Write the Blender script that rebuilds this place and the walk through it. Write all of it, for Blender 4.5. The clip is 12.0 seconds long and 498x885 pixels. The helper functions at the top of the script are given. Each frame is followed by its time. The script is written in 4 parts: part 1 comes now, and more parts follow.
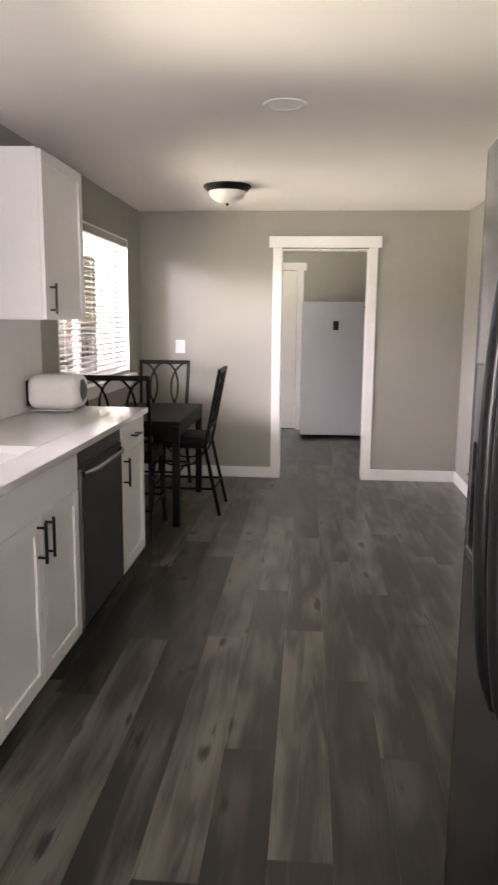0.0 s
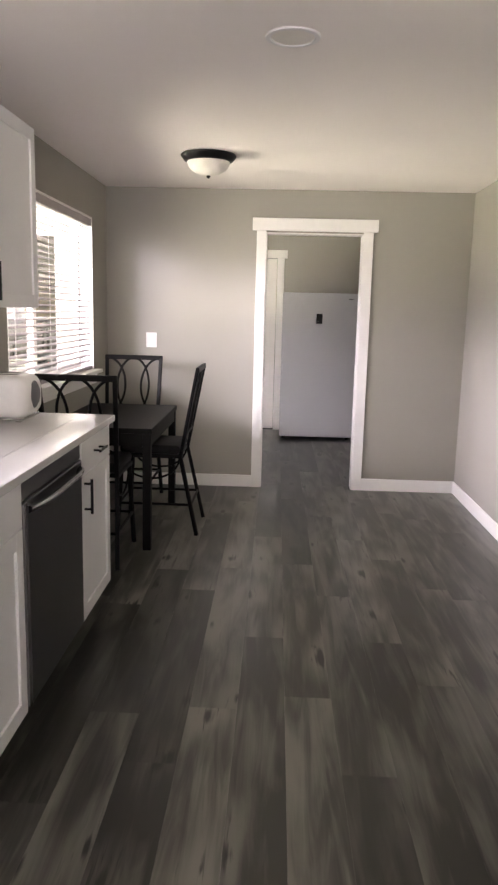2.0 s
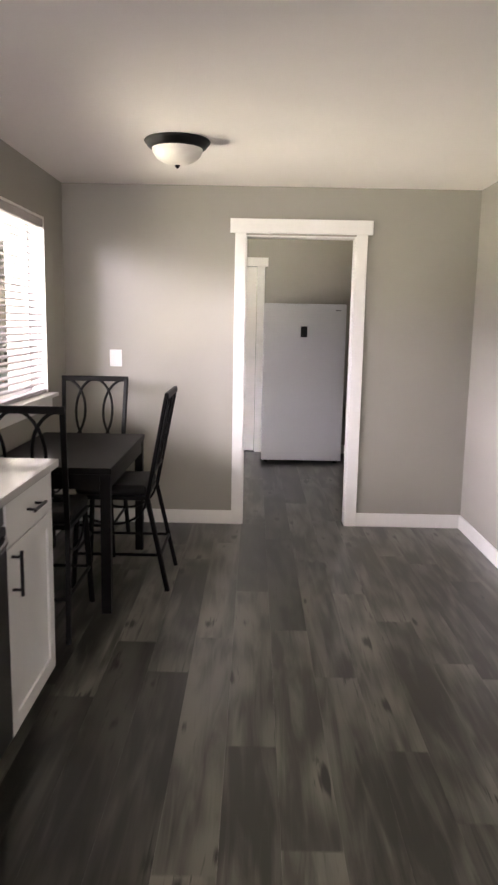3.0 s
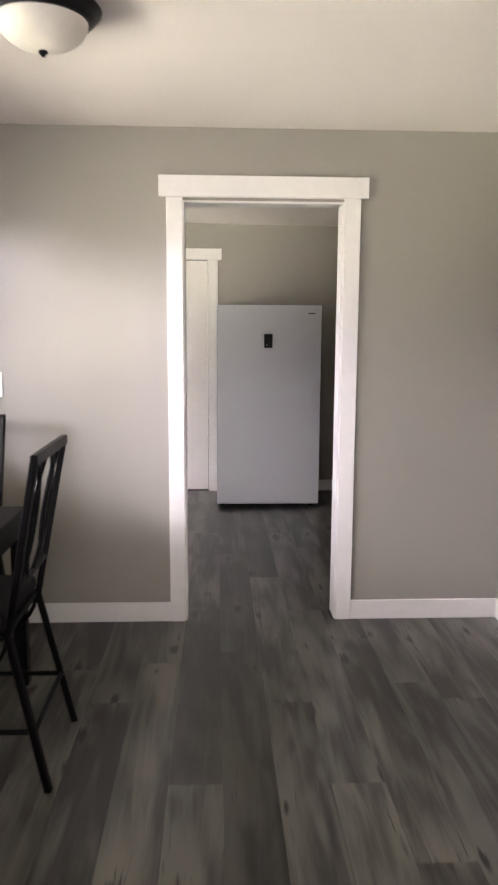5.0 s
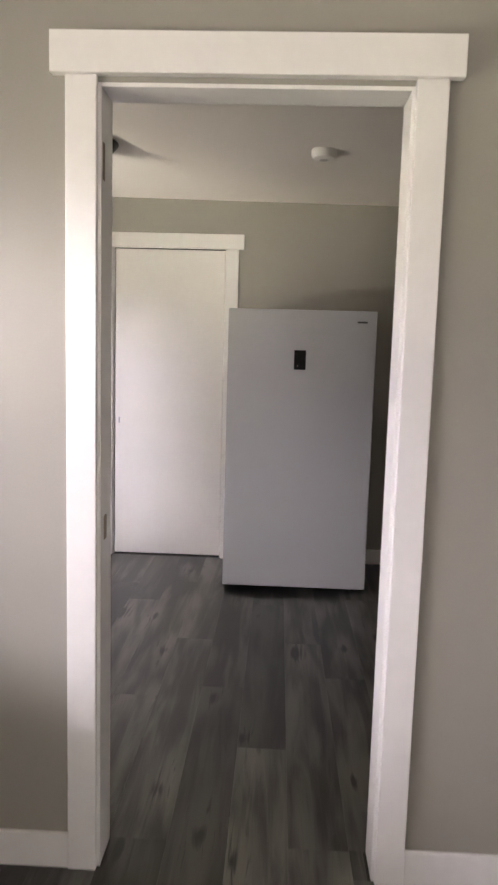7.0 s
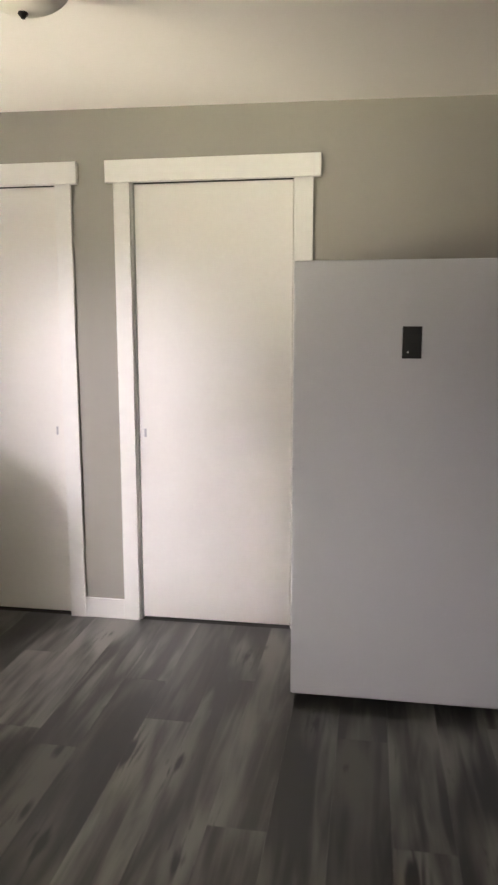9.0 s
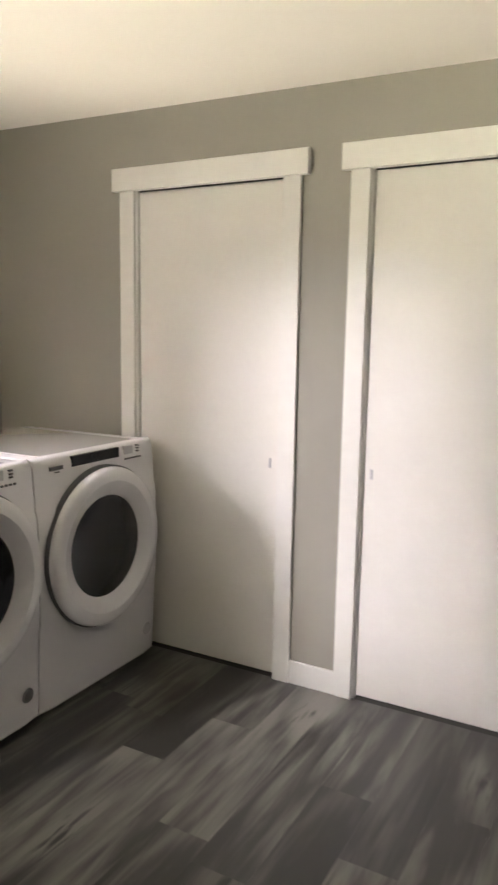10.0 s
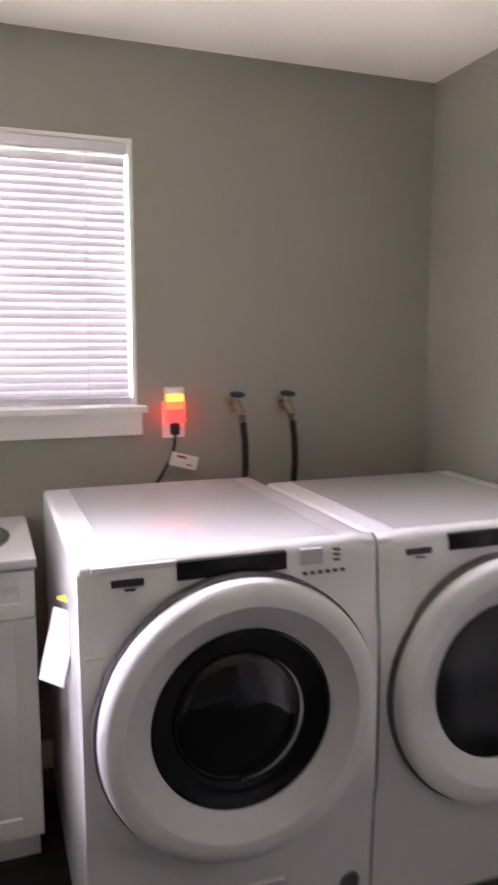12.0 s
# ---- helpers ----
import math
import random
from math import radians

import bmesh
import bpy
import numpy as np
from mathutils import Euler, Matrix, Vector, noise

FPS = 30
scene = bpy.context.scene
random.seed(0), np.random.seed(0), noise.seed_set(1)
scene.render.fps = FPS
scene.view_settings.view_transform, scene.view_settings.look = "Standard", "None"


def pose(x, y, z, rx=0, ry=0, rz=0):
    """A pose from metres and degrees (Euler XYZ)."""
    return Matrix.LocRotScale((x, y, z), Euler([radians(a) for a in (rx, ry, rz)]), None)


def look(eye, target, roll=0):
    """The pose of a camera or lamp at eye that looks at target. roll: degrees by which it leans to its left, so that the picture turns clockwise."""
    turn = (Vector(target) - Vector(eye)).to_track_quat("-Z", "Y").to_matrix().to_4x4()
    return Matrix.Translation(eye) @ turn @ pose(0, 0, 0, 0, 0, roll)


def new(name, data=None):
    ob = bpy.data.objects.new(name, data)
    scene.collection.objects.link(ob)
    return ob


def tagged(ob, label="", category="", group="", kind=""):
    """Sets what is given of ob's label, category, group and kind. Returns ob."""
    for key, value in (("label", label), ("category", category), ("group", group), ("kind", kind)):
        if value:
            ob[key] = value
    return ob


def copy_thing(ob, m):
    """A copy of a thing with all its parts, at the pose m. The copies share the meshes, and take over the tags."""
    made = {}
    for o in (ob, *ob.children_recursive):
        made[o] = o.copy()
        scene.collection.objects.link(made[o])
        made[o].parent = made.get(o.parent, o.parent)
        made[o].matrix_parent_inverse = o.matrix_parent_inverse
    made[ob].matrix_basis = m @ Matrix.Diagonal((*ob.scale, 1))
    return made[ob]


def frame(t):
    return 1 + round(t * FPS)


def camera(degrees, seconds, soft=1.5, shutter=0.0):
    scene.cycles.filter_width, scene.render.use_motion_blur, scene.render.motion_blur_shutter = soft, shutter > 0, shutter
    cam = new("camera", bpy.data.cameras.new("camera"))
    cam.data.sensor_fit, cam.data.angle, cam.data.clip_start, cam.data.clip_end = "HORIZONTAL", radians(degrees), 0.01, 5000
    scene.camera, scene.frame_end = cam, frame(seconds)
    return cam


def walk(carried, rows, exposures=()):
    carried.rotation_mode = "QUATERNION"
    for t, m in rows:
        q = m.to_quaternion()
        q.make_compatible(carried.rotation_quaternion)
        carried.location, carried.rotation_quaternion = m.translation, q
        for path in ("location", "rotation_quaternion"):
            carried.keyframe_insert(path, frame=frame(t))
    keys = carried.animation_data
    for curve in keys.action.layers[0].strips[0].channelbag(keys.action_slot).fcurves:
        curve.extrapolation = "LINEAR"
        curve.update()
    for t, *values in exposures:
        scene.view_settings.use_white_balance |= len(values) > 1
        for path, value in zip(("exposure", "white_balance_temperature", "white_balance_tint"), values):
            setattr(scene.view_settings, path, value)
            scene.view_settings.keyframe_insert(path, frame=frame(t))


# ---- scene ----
cam = camera(37.6, 12.0, 2.3, 0.4)
PATH = [
    (0, (0.119, 0.292, 1.456), (-0.039, 2.258, 1.122), 0.5),
    (0.5, (-0.037, 0.236, 1.46), (-0.018, 2.2, 1.084), 1.8),
    (1, (-0.066, 0.34, 1.451), (-0.016, 2.299, 1.053), 2.0),
    (1.5, (-0.019, 0.625, 1.47), (-0.051, 2.592, 1.113), 1.1),
    (2, (-0.035, 0.977, 1.454), (-0.102, 2.944, 1.099), 1.4),
    (2.5, (-0.091, 1.331, 1.452), (-0.129, 3.299, 1.097), 1.2),
    (3, (-0.067, 1.72, 1.47), (-0.077, 3.694, 1.145), 1.1),
    (3.5, (-0.099, 2.132, 1.47), (-0.033, 4.111, 1.189), 0.6),
    (3.7, (-0.108, 2.308, 1.463), (-0.008, 4.288, 1.196), -0.1),
    (5.3, (0.096, 3.678, 1.461), (0.179, 5.653, 1.156), 0.5),
    (5.5, (0.156, 3.882, 1.463), (0.223, 5.859, 1.163), 0.4),
    (6, (0.209, 4.291, 1.454), (0.239, 6.268, 1.152), 0.7),
    (6.5, (0.246, 4.686, 1.439), (0.244, 6.664, 1.142), 0.7),
    (7, (0.321, 5.108, 1.433), (0.245, 7.09, 1.181), 1.6),
    (7.2, (0.326, 5.233, 1.412), (0.22, 7.215, 1.165), 1.8),
    (8.8, (0.317, 6.58, 1.442), (0.021, 8.533, 1.134), 0.7),
    (9, (0.295, 6.694, 1.439), (-0.026, 8.642, 1.124), 0.0),
    (9.5, (0.257, 7.047, 1.451), (-0.402, 8.912, 1.153), -0.4),
    (10, (0.168, 7.337, 1.47), (-0.781, 9.073, 1.175), 1.0),
    (10.5, (0.041, 7.596, 1.458), (-1.093, 9.219, 1.179), 0.1),
    (11, (-0.009, 7.863, 1.453), (-1.465, 9.207, 1.181), -0.7),
    (11.3, (-0.05, 8.032, 1.439), (-1.661, 9.186, 1.171), 0.7),
    (11.5, (-0.084, 8.126, 1.436), (-1.767, 9.171, 1.156), 0.8),
    (12, (-0.274, 8.379, 1.45), (-2.139, 9.051, 1.189), -0.1),
]
walk(cam, [(t, look(eye, target, roll)) for t, eye, target, roll in PATH],
     [(0, 0.13, 6450, 12), (3.5, 0.17, 6450, 13), (6.2, 0.02, 6250, 13), (7.0, -0.13, 6450, 13), (8.8, 0.02, 6700, 9), (9.5, 0.08, 6700, 8),
      (10.5, 0.16, 6950, 6), (11.0, 0.3, 6600, 9), (11.5, 0.5, 6150, 12), (12, 0.15, 6150, 17)])

# ---------------------------------------------------------------- world and light
world = bpy.data.worlds.new("world")
scene.world = world
world.use_nodes = True
_wn = world.node_tree
_sky = _wn.nodes.new("ShaderNodeTexSky")
_sky.sky_type = "NISHITA"
_sky.sun_disc = False
_sky.sun_elevation = radians(17)
_sky.sun_rotation = radians(228)
_wn.links.new(_sky.outputs[0], _wn.nodes["Background"].inputs[0])
_wn.nodes["Background"].inputs[1].default_value = 0.1

sun = new("sun", bpy.data.lights.new("sun", "SUN"))
# a weak sun behind an overcast sky in the south-west
sun.data.energy, sun.data.angle, sun.data.color = 1.0, radians(15), (1.0, 0.94, 0.96)
sun.matrix_world = look((-3.93, -3.55, 1.65), (0, 0, 0))

# the place: kitchen and laundry, metres
XW, XE = -1.417, 1.47          # kitchen side walls
YS, YN = -1.70, 6.955          # kitchen end walls
LXW, LXE = -2.75, 1.47         # laundry side walls
LYS, LYN = 7.075, 10.012       # laundry end walls
CEIL = 2.39
WIN = (4.72, 6.51, 0.985, 2.10)    # dining window: y0, y1, z0, z1
SWIN = (2.25, 3.15, 1.12, 1.88)    # window over the sink
LWIN = (7.72, 8.866, 1.25, 2.122)   # laundry window


SKY_TINT, LAWN_TINT = (0.98, 0.88, 1.0), (1.0, 0.92, 0.72)


ADDED_SOUTH_WIN = (-0.8, 0.8, 0.9, 2.1)  # window added in the kitchen's unseen south wall, behind the start, for fill
ADDED_GARDEN_WIN = (-2.65, -1.80, 0.85, 2.05)  # unseen garden window added in the laundry's south wall: x0, x1, z0, z1


def sky_lamp(name, centre, toward, width, height, power, colour, spread=180):
    """An area lamp for sky above the tree line, lawn light or window daylight."""
    lamp = new(name, bpy.data.lights.new(name, "AREA"))
    lamp.data.shape, lamp.data.size, lamp.data.size_y = "RECTANGLE", width, height
    lamp.data.energy, lamp.data.color, lamp.data.spread = power, colour, radians(spread)
    lamp.matrix_world = look(centre, Vector(centre) + Vector(toward))
    return lamp


sky_lamp("daylight_south_west_sky", (-6.0, -1.5, 3.3), (4.5, 6.7, -1.75), 1.4, 1.6, 950, (0.95, 0.87, 1.0))
sky_lamp("daylight_west_sky", (-9.0, 5.0, 3.9), (6.25, 1.0, -1.9), 7.0, 2.0, 2300, SKY_TINT)
sky_lamp("daylight_lawn", (-5.0, 5.0, -0.25), (1, 0.1, 0.55), 5.5, 1.6, 2300, LAWN_TINT)
# two lamps aimed through the added garden window at the laundry doors and ceiling
sky_lamp("garden_sky_stand_in", (-2.7, 6.0, 2.3), (0.46, 1, -0.36), 0.5, 0.5, 31, (0.97, 0.88, 1.0), 38)
sky_lamp("garden_lawn_stand_in", (-2.7, 6.0, 0.65), (0.24, 1, 0.33), 0.5, 0.6, 42, (1.0, 0.93, 0.77), 72)
# fill lamp behind the added window, to brighten ceiling and floor near the start
sky_lamp("south_window_fill", (0.0, YS - 0.48, 1.3), (0, 1, 0.75), 1.6, 1.1, 96, (1.0, 0.89, 0.90), 115)

# ---------------------------------------------------------------- materials


def material(name, colour, rough=0.5, metal=0.0, vary=0.06, grain=40.0, bump=0.0, large=1.5, spec=0.5, coat=0.0):
    m = bpy.data.materials.new(name)
    m.use_nodes = True
    nt = m.node_tree
    b = nt.nodes["Principled BSDF"]
    tc = nt.nodes.new("ShaderNodeTexCoord")
    n1, n2 = nt.nodes.new("ShaderNodeTexNoise"), nt.nodes.new("ShaderNodeTexNoise")
    n1.inputs["Scale"].default_value, n2.inputs["Scale"].default_value = large, grain
    n1.inputs["Detail"].default_value = n2.inputs["Detail"].default_value = 4
    for n in (n1, n2):
        nt.links.new(tc.outputs["Object"], n.inputs["Vector"])
    add = nt.nodes.new("ShaderNodeMath")
    nt.links.new(n1.outputs["Fac"], add.inputs[0])
    nt.links.new(n2.outputs["Fac"], add.inputs[1])
    rng = nt.nodes.new("ShaderNodeMapRange")
    rng.inputs["From Min"].default_value, rng.inputs["From Max"].default_value = 0.7, 1.3
    nt.links.new(add.outputs[0], rng.inputs["Value"])
    mix = nt.nodes.new("ShaderNodeMix")
    mix.data_type = "RGBA"
    c = Vector(colour)
    mix.inputs[6].default_value = (*(c * (1 - vary)), 1)
    mix.inputs[7].default_value = (*[min(1, v) for v in c * (1 + vary)], 1)
    nt.links.new(rng.outputs[0], mix.inputs[0])
    nt.links.new(mix.outputs[2], b.inputs["Base Color"])
    r2 = nt.nodes.new("ShaderNodeMapRange")
    r2.inputs["To Min"].default_value, r2.inputs["To Max"].default_value = max(0.02, rough * 0.85), min(1, rough * 1.15)
    nt.links.new(n1.outputs["Fac"], r2.inputs["Value"])
    nt.links.new(r2.outputs[0], b.inputs["Roughness"])
    b.inputs["Metallic"].default_value = metal
    b.inputs["Specular IOR Level"].default_value = spec
    b.inputs["Coat Weight"].default_value = coat
    if bump:
        bp = nt.nodes.new("ShaderNodeBump")
        bp.inputs["Strength"].default_value, bp.inputs["Distance"].default_value = bump, 0.004
        nt.links.new(n2.outputs["Fac"], bp.inputs["Height"])
        nt.links.new(bp.outputs[0], b.inputs["Normal"])
    return m


def glow(name, colour, strength):
    m = material(name, colour, 0.4)
    b = m.node_tree.nodes["Principled BSDF"]
    b.inputs["Emission Color"].default_value = (*colour, 1)
    b.inputs["Emission Strength"].default_value = strength
    return m


def glass(name, tint=(0.95, 0.97, 0.96), rough=0.0):
    m = bpy.data.materials.new(name)
    m.use_nodes = True
    b = m.node_tree.nodes["Principled BSDF"]
    b.inputs["Base Color"].default_value = (*tint, 1)
    b.inputs["Transmission Weight"].default_value = 1
    b.inputs["Roughness"].default_value = rough
    b.inputs["IOR"].default_value = 1.45
    return m


def board_material(name, dark, light):
    """Grey oak vinyl board: long grain, cathedral streaks and a few knots."""
    m = bpy.data.materials.new(name)
    m.use_nodes = True
    nt = m.node_tree
    L = nt.links.new
    b = nt.nodes["Principled BSDF"]
    tc, info = nt.nodes.new("ShaderNodeTexCoord"), nt.nodes.new("ShaderNodeObjectInfo")
    off = nt.nodes.new("ShaderNodeVectorMath")
    off.operation = "SCALE"
    off.inputs[0].default_value = (7.3, 19.1, 3.7)
    L(info.outputs["Random"], off.inputs["Scale"])
    pos = nt.nodes.new("ShaderNodeVectorMath")
    L(tc.outputs["Object"], pos.inputs[0])
    L(off.outputs[0], pos.inputs[1])

    def noise_at(scale, detail, distort=0.0, rough=0.6):
        mp = nt.nodes.new("ShaderNodeMapping")
        mp.inputs["Scale"].default_value = scale
        L(pos.outputs[0], mp.inputs["Vector"])
        n = nt.nodes.new("ShaderNodeTexNoise")
        n.inputs["Scale"].default_value = 1
        n.inputs["Detail"].default_value, n.inputs["Distortion"].default_value, n.inputs["Roughness"].default_value = detail, distort, rough
        L(mp.outputs[0], n.inputs["Vector"])
        return n.outputs["Fac"]

    fine, streak, cloud = noise_at((150, 5, 1), 4), noise_at((19, 1.5, 1), 4, 0.9, 0.55), noise_at((6.5, 1.3, 1), 2, 0.6)
    crack = noise_at((48, 3.2, 1), 3, 0.6)

    def math_node(op, a, c):
        n = nt.nodes.new("ShaderNodeMath")
        n.operation = op
        for i, v in enumerate((a, c)):
            if isinstance(v, (int, float)):
                n.inputs[i].default_value = v
            else:
                L(v, n.inputs[i])
        return n.outputs[0]

    def ramp(value, lo, hi, to_lo=0.0, to_hi=1.0):
        n = nt.nodes.new("ShaderNodeMapRange")
        n.interpolation_type = "SMOOTHSTEP"
        for key, v in (("From Min", lo), ("From Max", hi), ("To Min", to_lo), ("To Max", to_hi)):
            n.inputs[key].default_value = v
        L(value, n.inputs["Value"])
        return n.outputs[0]

    # knots, each in a paler worn field, with short splits in the grain
    mp = nt.nodes.new("ShaderNodeMapping")
    mp.inputs["Scale"].default_value = (4.0, 1.35, 1)
    L(pos.outputs[0], mp.inputs["Vector"])
    vor = nt.nodes.new("ShaderNodeTexVoronoi")
    vor.voronoi_dimensions = "2D"
    vor.inputs["Scale"].default_value = 1.0
    L(mp.outputs[0], vor.inputs["Vector"])
    near = math_node("ADD", vor.outputs["Distance"], math_node("MULTIPLY", math_node("SUBTRACT", streak, 0.5), 0.38))
    total = math_node("ADD", math_node("MULTIPLY", fine, 0.10), math_node("ADD", math_node("MULTIPLY", streak, 0.66), math_node("MULTIPLY", cloud, 0.76)))
    total = math_node("ADD", total, math_node("MULTIPLY", info.outputs["Random"], 0.16))
    total = math_node("ADD", total, ramp(near, 0.04, 0.42, 0.14, -0.05))
    mix = nt.nodes.new("ShaderNodeMix")
    mix.data_type = "RGBA"
    mix.inputs[6].default_value, mix.inputs[7].default_value = (*dark, 1), (*light, 1)
    L(ramp(total, 0.66, 1.05), mix.inputs[0])
    split = math_node("MULTIPLY", ramp(crack, 0.57, 0.68), ramp(near, 0.08, 0.36, 0.9, 0.0))
    mark = math_node("MAXIMUM", ramp(near, 0.01, 0.085, 1.0, 0.0), split)
    mix2 = nt.nodes.new("ShaderNodeMix")
    mix2.data_type = "RGBA"
    mix2.inputs[7].default_value = (*(Vector(dark) * 0.3), 1)
    L(mix.outputs[2], mix2.inputs[6])
    L(mark, mix2.inputs[0])
    L(mix2.outputs[2], b.inputs["Base Color"])
    rr = nt.nodes.new("ShaderNodeMapRange")
    rr.inputs["To Min"].default_value, rr.inputs["To Max"].default_value = 0.25, 0.36
    L(streak, rr.inputs["Value"])
    L(rr.outputs[0], b.inputs["Roughness"])
    bp = nt.nodes.new("ShaderNodeBump")
    b.inputs["Specular IOR Level"].default_value = 0.5
    bp.inputs["Strength"].default_value, bp.inputs["Distance"].default_value = 0.12, 0.001
    L(fine, bp.inputs["Height"])
    L(bp.outputs[0], b.inputs["Normal"])
    return m


M_WALL = material("wall_paint", (0.310, 0.296, 0.256), 0.55, vary=0.025, grain=220, bump=0.08)
M_CEIL = material("ceiling_paint", (0.87, 0.83, 0.79), 0.85, vary=0.02, grain=160, bump=0.15)
M_TRIM = material("trim_paint", (0.82, 0.81, 0.78), 0.35, vary=0.02, grain=30, bump=0.03)
M_DOOR = material("door_paint", (0.83, 0.81, 0.77), 0.4, vary=0.015, grain=50, bump=0.03)
M_CAB = material("cabinet_paint", (0.80, 0.80, 0.79), 0.35, vary=0.015, grain=60, bump=0.02)
M_QUARTZ = material("white_quartz", (0.66, 0.65, 0.64), 0.12, vary=0.03, grain=300, large=6)
M_SPLASH = material("backsplash", (0.70, 0.69, 0.67), 0.25, vary=0.03, grain=12)
M_BLACK = material("black_metal", (0.012, 0.012, 0.013), 0.35, 0.6, vary=0.1)
M_DARKWOOD = material("espresso_table", (0.007, 0.0065, 0.006), 0.45, vary=0.25, grain=25, spec=0.07)
M_CHAIR = material("chair_steel", (0.006, 0.0056, 0.0056), 0.42, 0.0, vary=0.1, spec=0.09)
M_SEAT = material("black_vinyl", (0.010, 0.0095, 0.0095), 0.55, vary=0.15, grain=90, bump=0.3, spec=0.14)
M_STEEL = material("dark_stainless", (0.075, 0.074, 0.076), 0.30, 0.9, vary=0.05, grain=120)
M_SLATE = material("fridge_slate", (0.27, 0.27, 0.31), 0.2, 1.0, vary=0.05, grain=120)
M_BRIGHT = material("bright_steel", (0.50, 0.50, 0.50), 0.22, 1.0, vary=0.05, grain=120)
M_BLACKGLASS = material("black_glass", (0.006, 0.006, 0.007), 0.14, vary=0.05, spec=0.12)
M_SHADE = material("frosted_glass", (0.83, 0.80, 0.72), 0.35, vary=0.03)
M_PLASTIC = material("white_plastic", (0.80, 0.79, 0.77), 0.35, vary=0.02)
M_ENAMEL = material("white_enamel", (0.73, 0.73, 0.745), 0.22, vary=0.012, grain=20, large=3)
# the freezer's white is greyed here, in place of the weaker light on it
M_FREEZER = material("shaded_freezer_enamel", (0.48, 0.485, 0.50), 0.33, vary=0.012, grain=120, bump=0.02)
M_GREYPLASTIC = material("grey_plastic", (0.46, 0.46, 0.48), 0.3, vary=0.02)
M_PANELGREY = material("dispenser_grey", (0.16, 0.155, 0.165), 0.3, vary=0.03)
# white slats coloured grey, to hold back their glare in the dining window
M_DIMMED_SLAT = material("dimmed_blind_slat", (0.38, 0.355, 0.36), 0.5, vary=0.02)
M_MINISLAT = material("vinyl_slat", (0.66, 0.65, 0.67), 0.45, vary=0.02)


def translucent(m, colour, share):
    nt = m.node_tree
    tr, mx = nt.nodes.new("ShaderNodeBsdfTranslucent"), nt.nodes.new("ShaderNodeMixShader")
    tr.inputs[0].default_value = (*colour, 1)
    mx.inputs[0].default_value = share
    nt.links.new(nt.nodes["Principled BSDF"].outputs[0], mx.inputs[1])
    nt.links.new(tr.outputs[0], mx.inputs[2])
    nt.links.new(mx.outputs[0], nt.nodes["Material Output"].inputs[0])


translucent(M_DIMMED_SLAT, (0.40, 0.37, 0.37), 0.25)
translucent(M_MINISLAT, (0.62, 0.60, 0.62), 0.34)
M_VINYL = material("window_vinyl", (0.80, 0.78, 0.76), 0.4, vary=0.02)
M_GLASS = glass("window_glass")
M_DRUMGLASS = material("dark_door_glass", (0.005, 0.005, 0.006), 0.08, vary=0.05, spec=0.28)
M_LID = material("glossy_enamel", (0.72, 0.715, 0.72), 0.06, vary=0.012, grain=20, large=3, spec=0.8, coat=0.8)
M_SILVERRING = material("silver_ring", (0.64, 0.64, 0.66), 0.3, vary=0.02)
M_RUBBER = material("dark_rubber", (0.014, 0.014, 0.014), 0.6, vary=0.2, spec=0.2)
M_BRASS = material("worn_brass", (0.32, 0.255, 0.175), 0.35, 0.9, vary=0.2)
M_BLUE = material("blue_handle", (0.012, 0.016, 0.045), 0.4, vary=0.1)
M_YELLOW = material("yellow_label", (0.85, 0.55, 0.05), 0.5, vary=0.04)
M_PAPER = material("paper_tag", (0.80, 0.79, 0.76), 0.7, vary=0.05)
M_INK = material("grey_ink", (0.10, 0.10, 0.11), 0.5, vary=0.05)
M_RED = material("red_ink", (0.5, 0.04, 0.03), 0.5, vary=0.05)
M_BADGE = material("badge_metal", (0.07, 0.07, 0.075), 0.35, 0.5, vary=0.05)
M_SUB = material("subfloor", (0.03, 0.028, 0.025), 0.8, vary=0.1)
M_GRASS = material("lawn", (0.07, 0.11, 0.035), 0.9, vary=0.4, grain=60, large=0.8)
M_STONE = material("sink_composite", (0.42, 0.42, 0.41), 0.35, vary=0.08, grain=200)
M_NIGHT = glow("night_light_glow", (1.0, 0.009, 0.005), 13.0)
M_NIGHTMID = glow("night_light_glow_middle", (1.0, 0.05, 0.012), 6.0)
M_NIGHTTOP = glow("night_light_glow_top", (1.0, 0.27, 0.045), 3.0)
BOARDS = [
    board_material("board_light", (0.032, 0.0312, 0.0265), (0.176, 0.171, 0.146)),
    board_material("board_mid", (0.020, 0.0195, 0.0165), (0.138, 0.134, 0.115)),
    board_material("board_dark", (0.012, 0.0117, 0.0099), (0.068, 0.066, 0.056)),
]

# ---------------------------------------------------------------- mesh tools


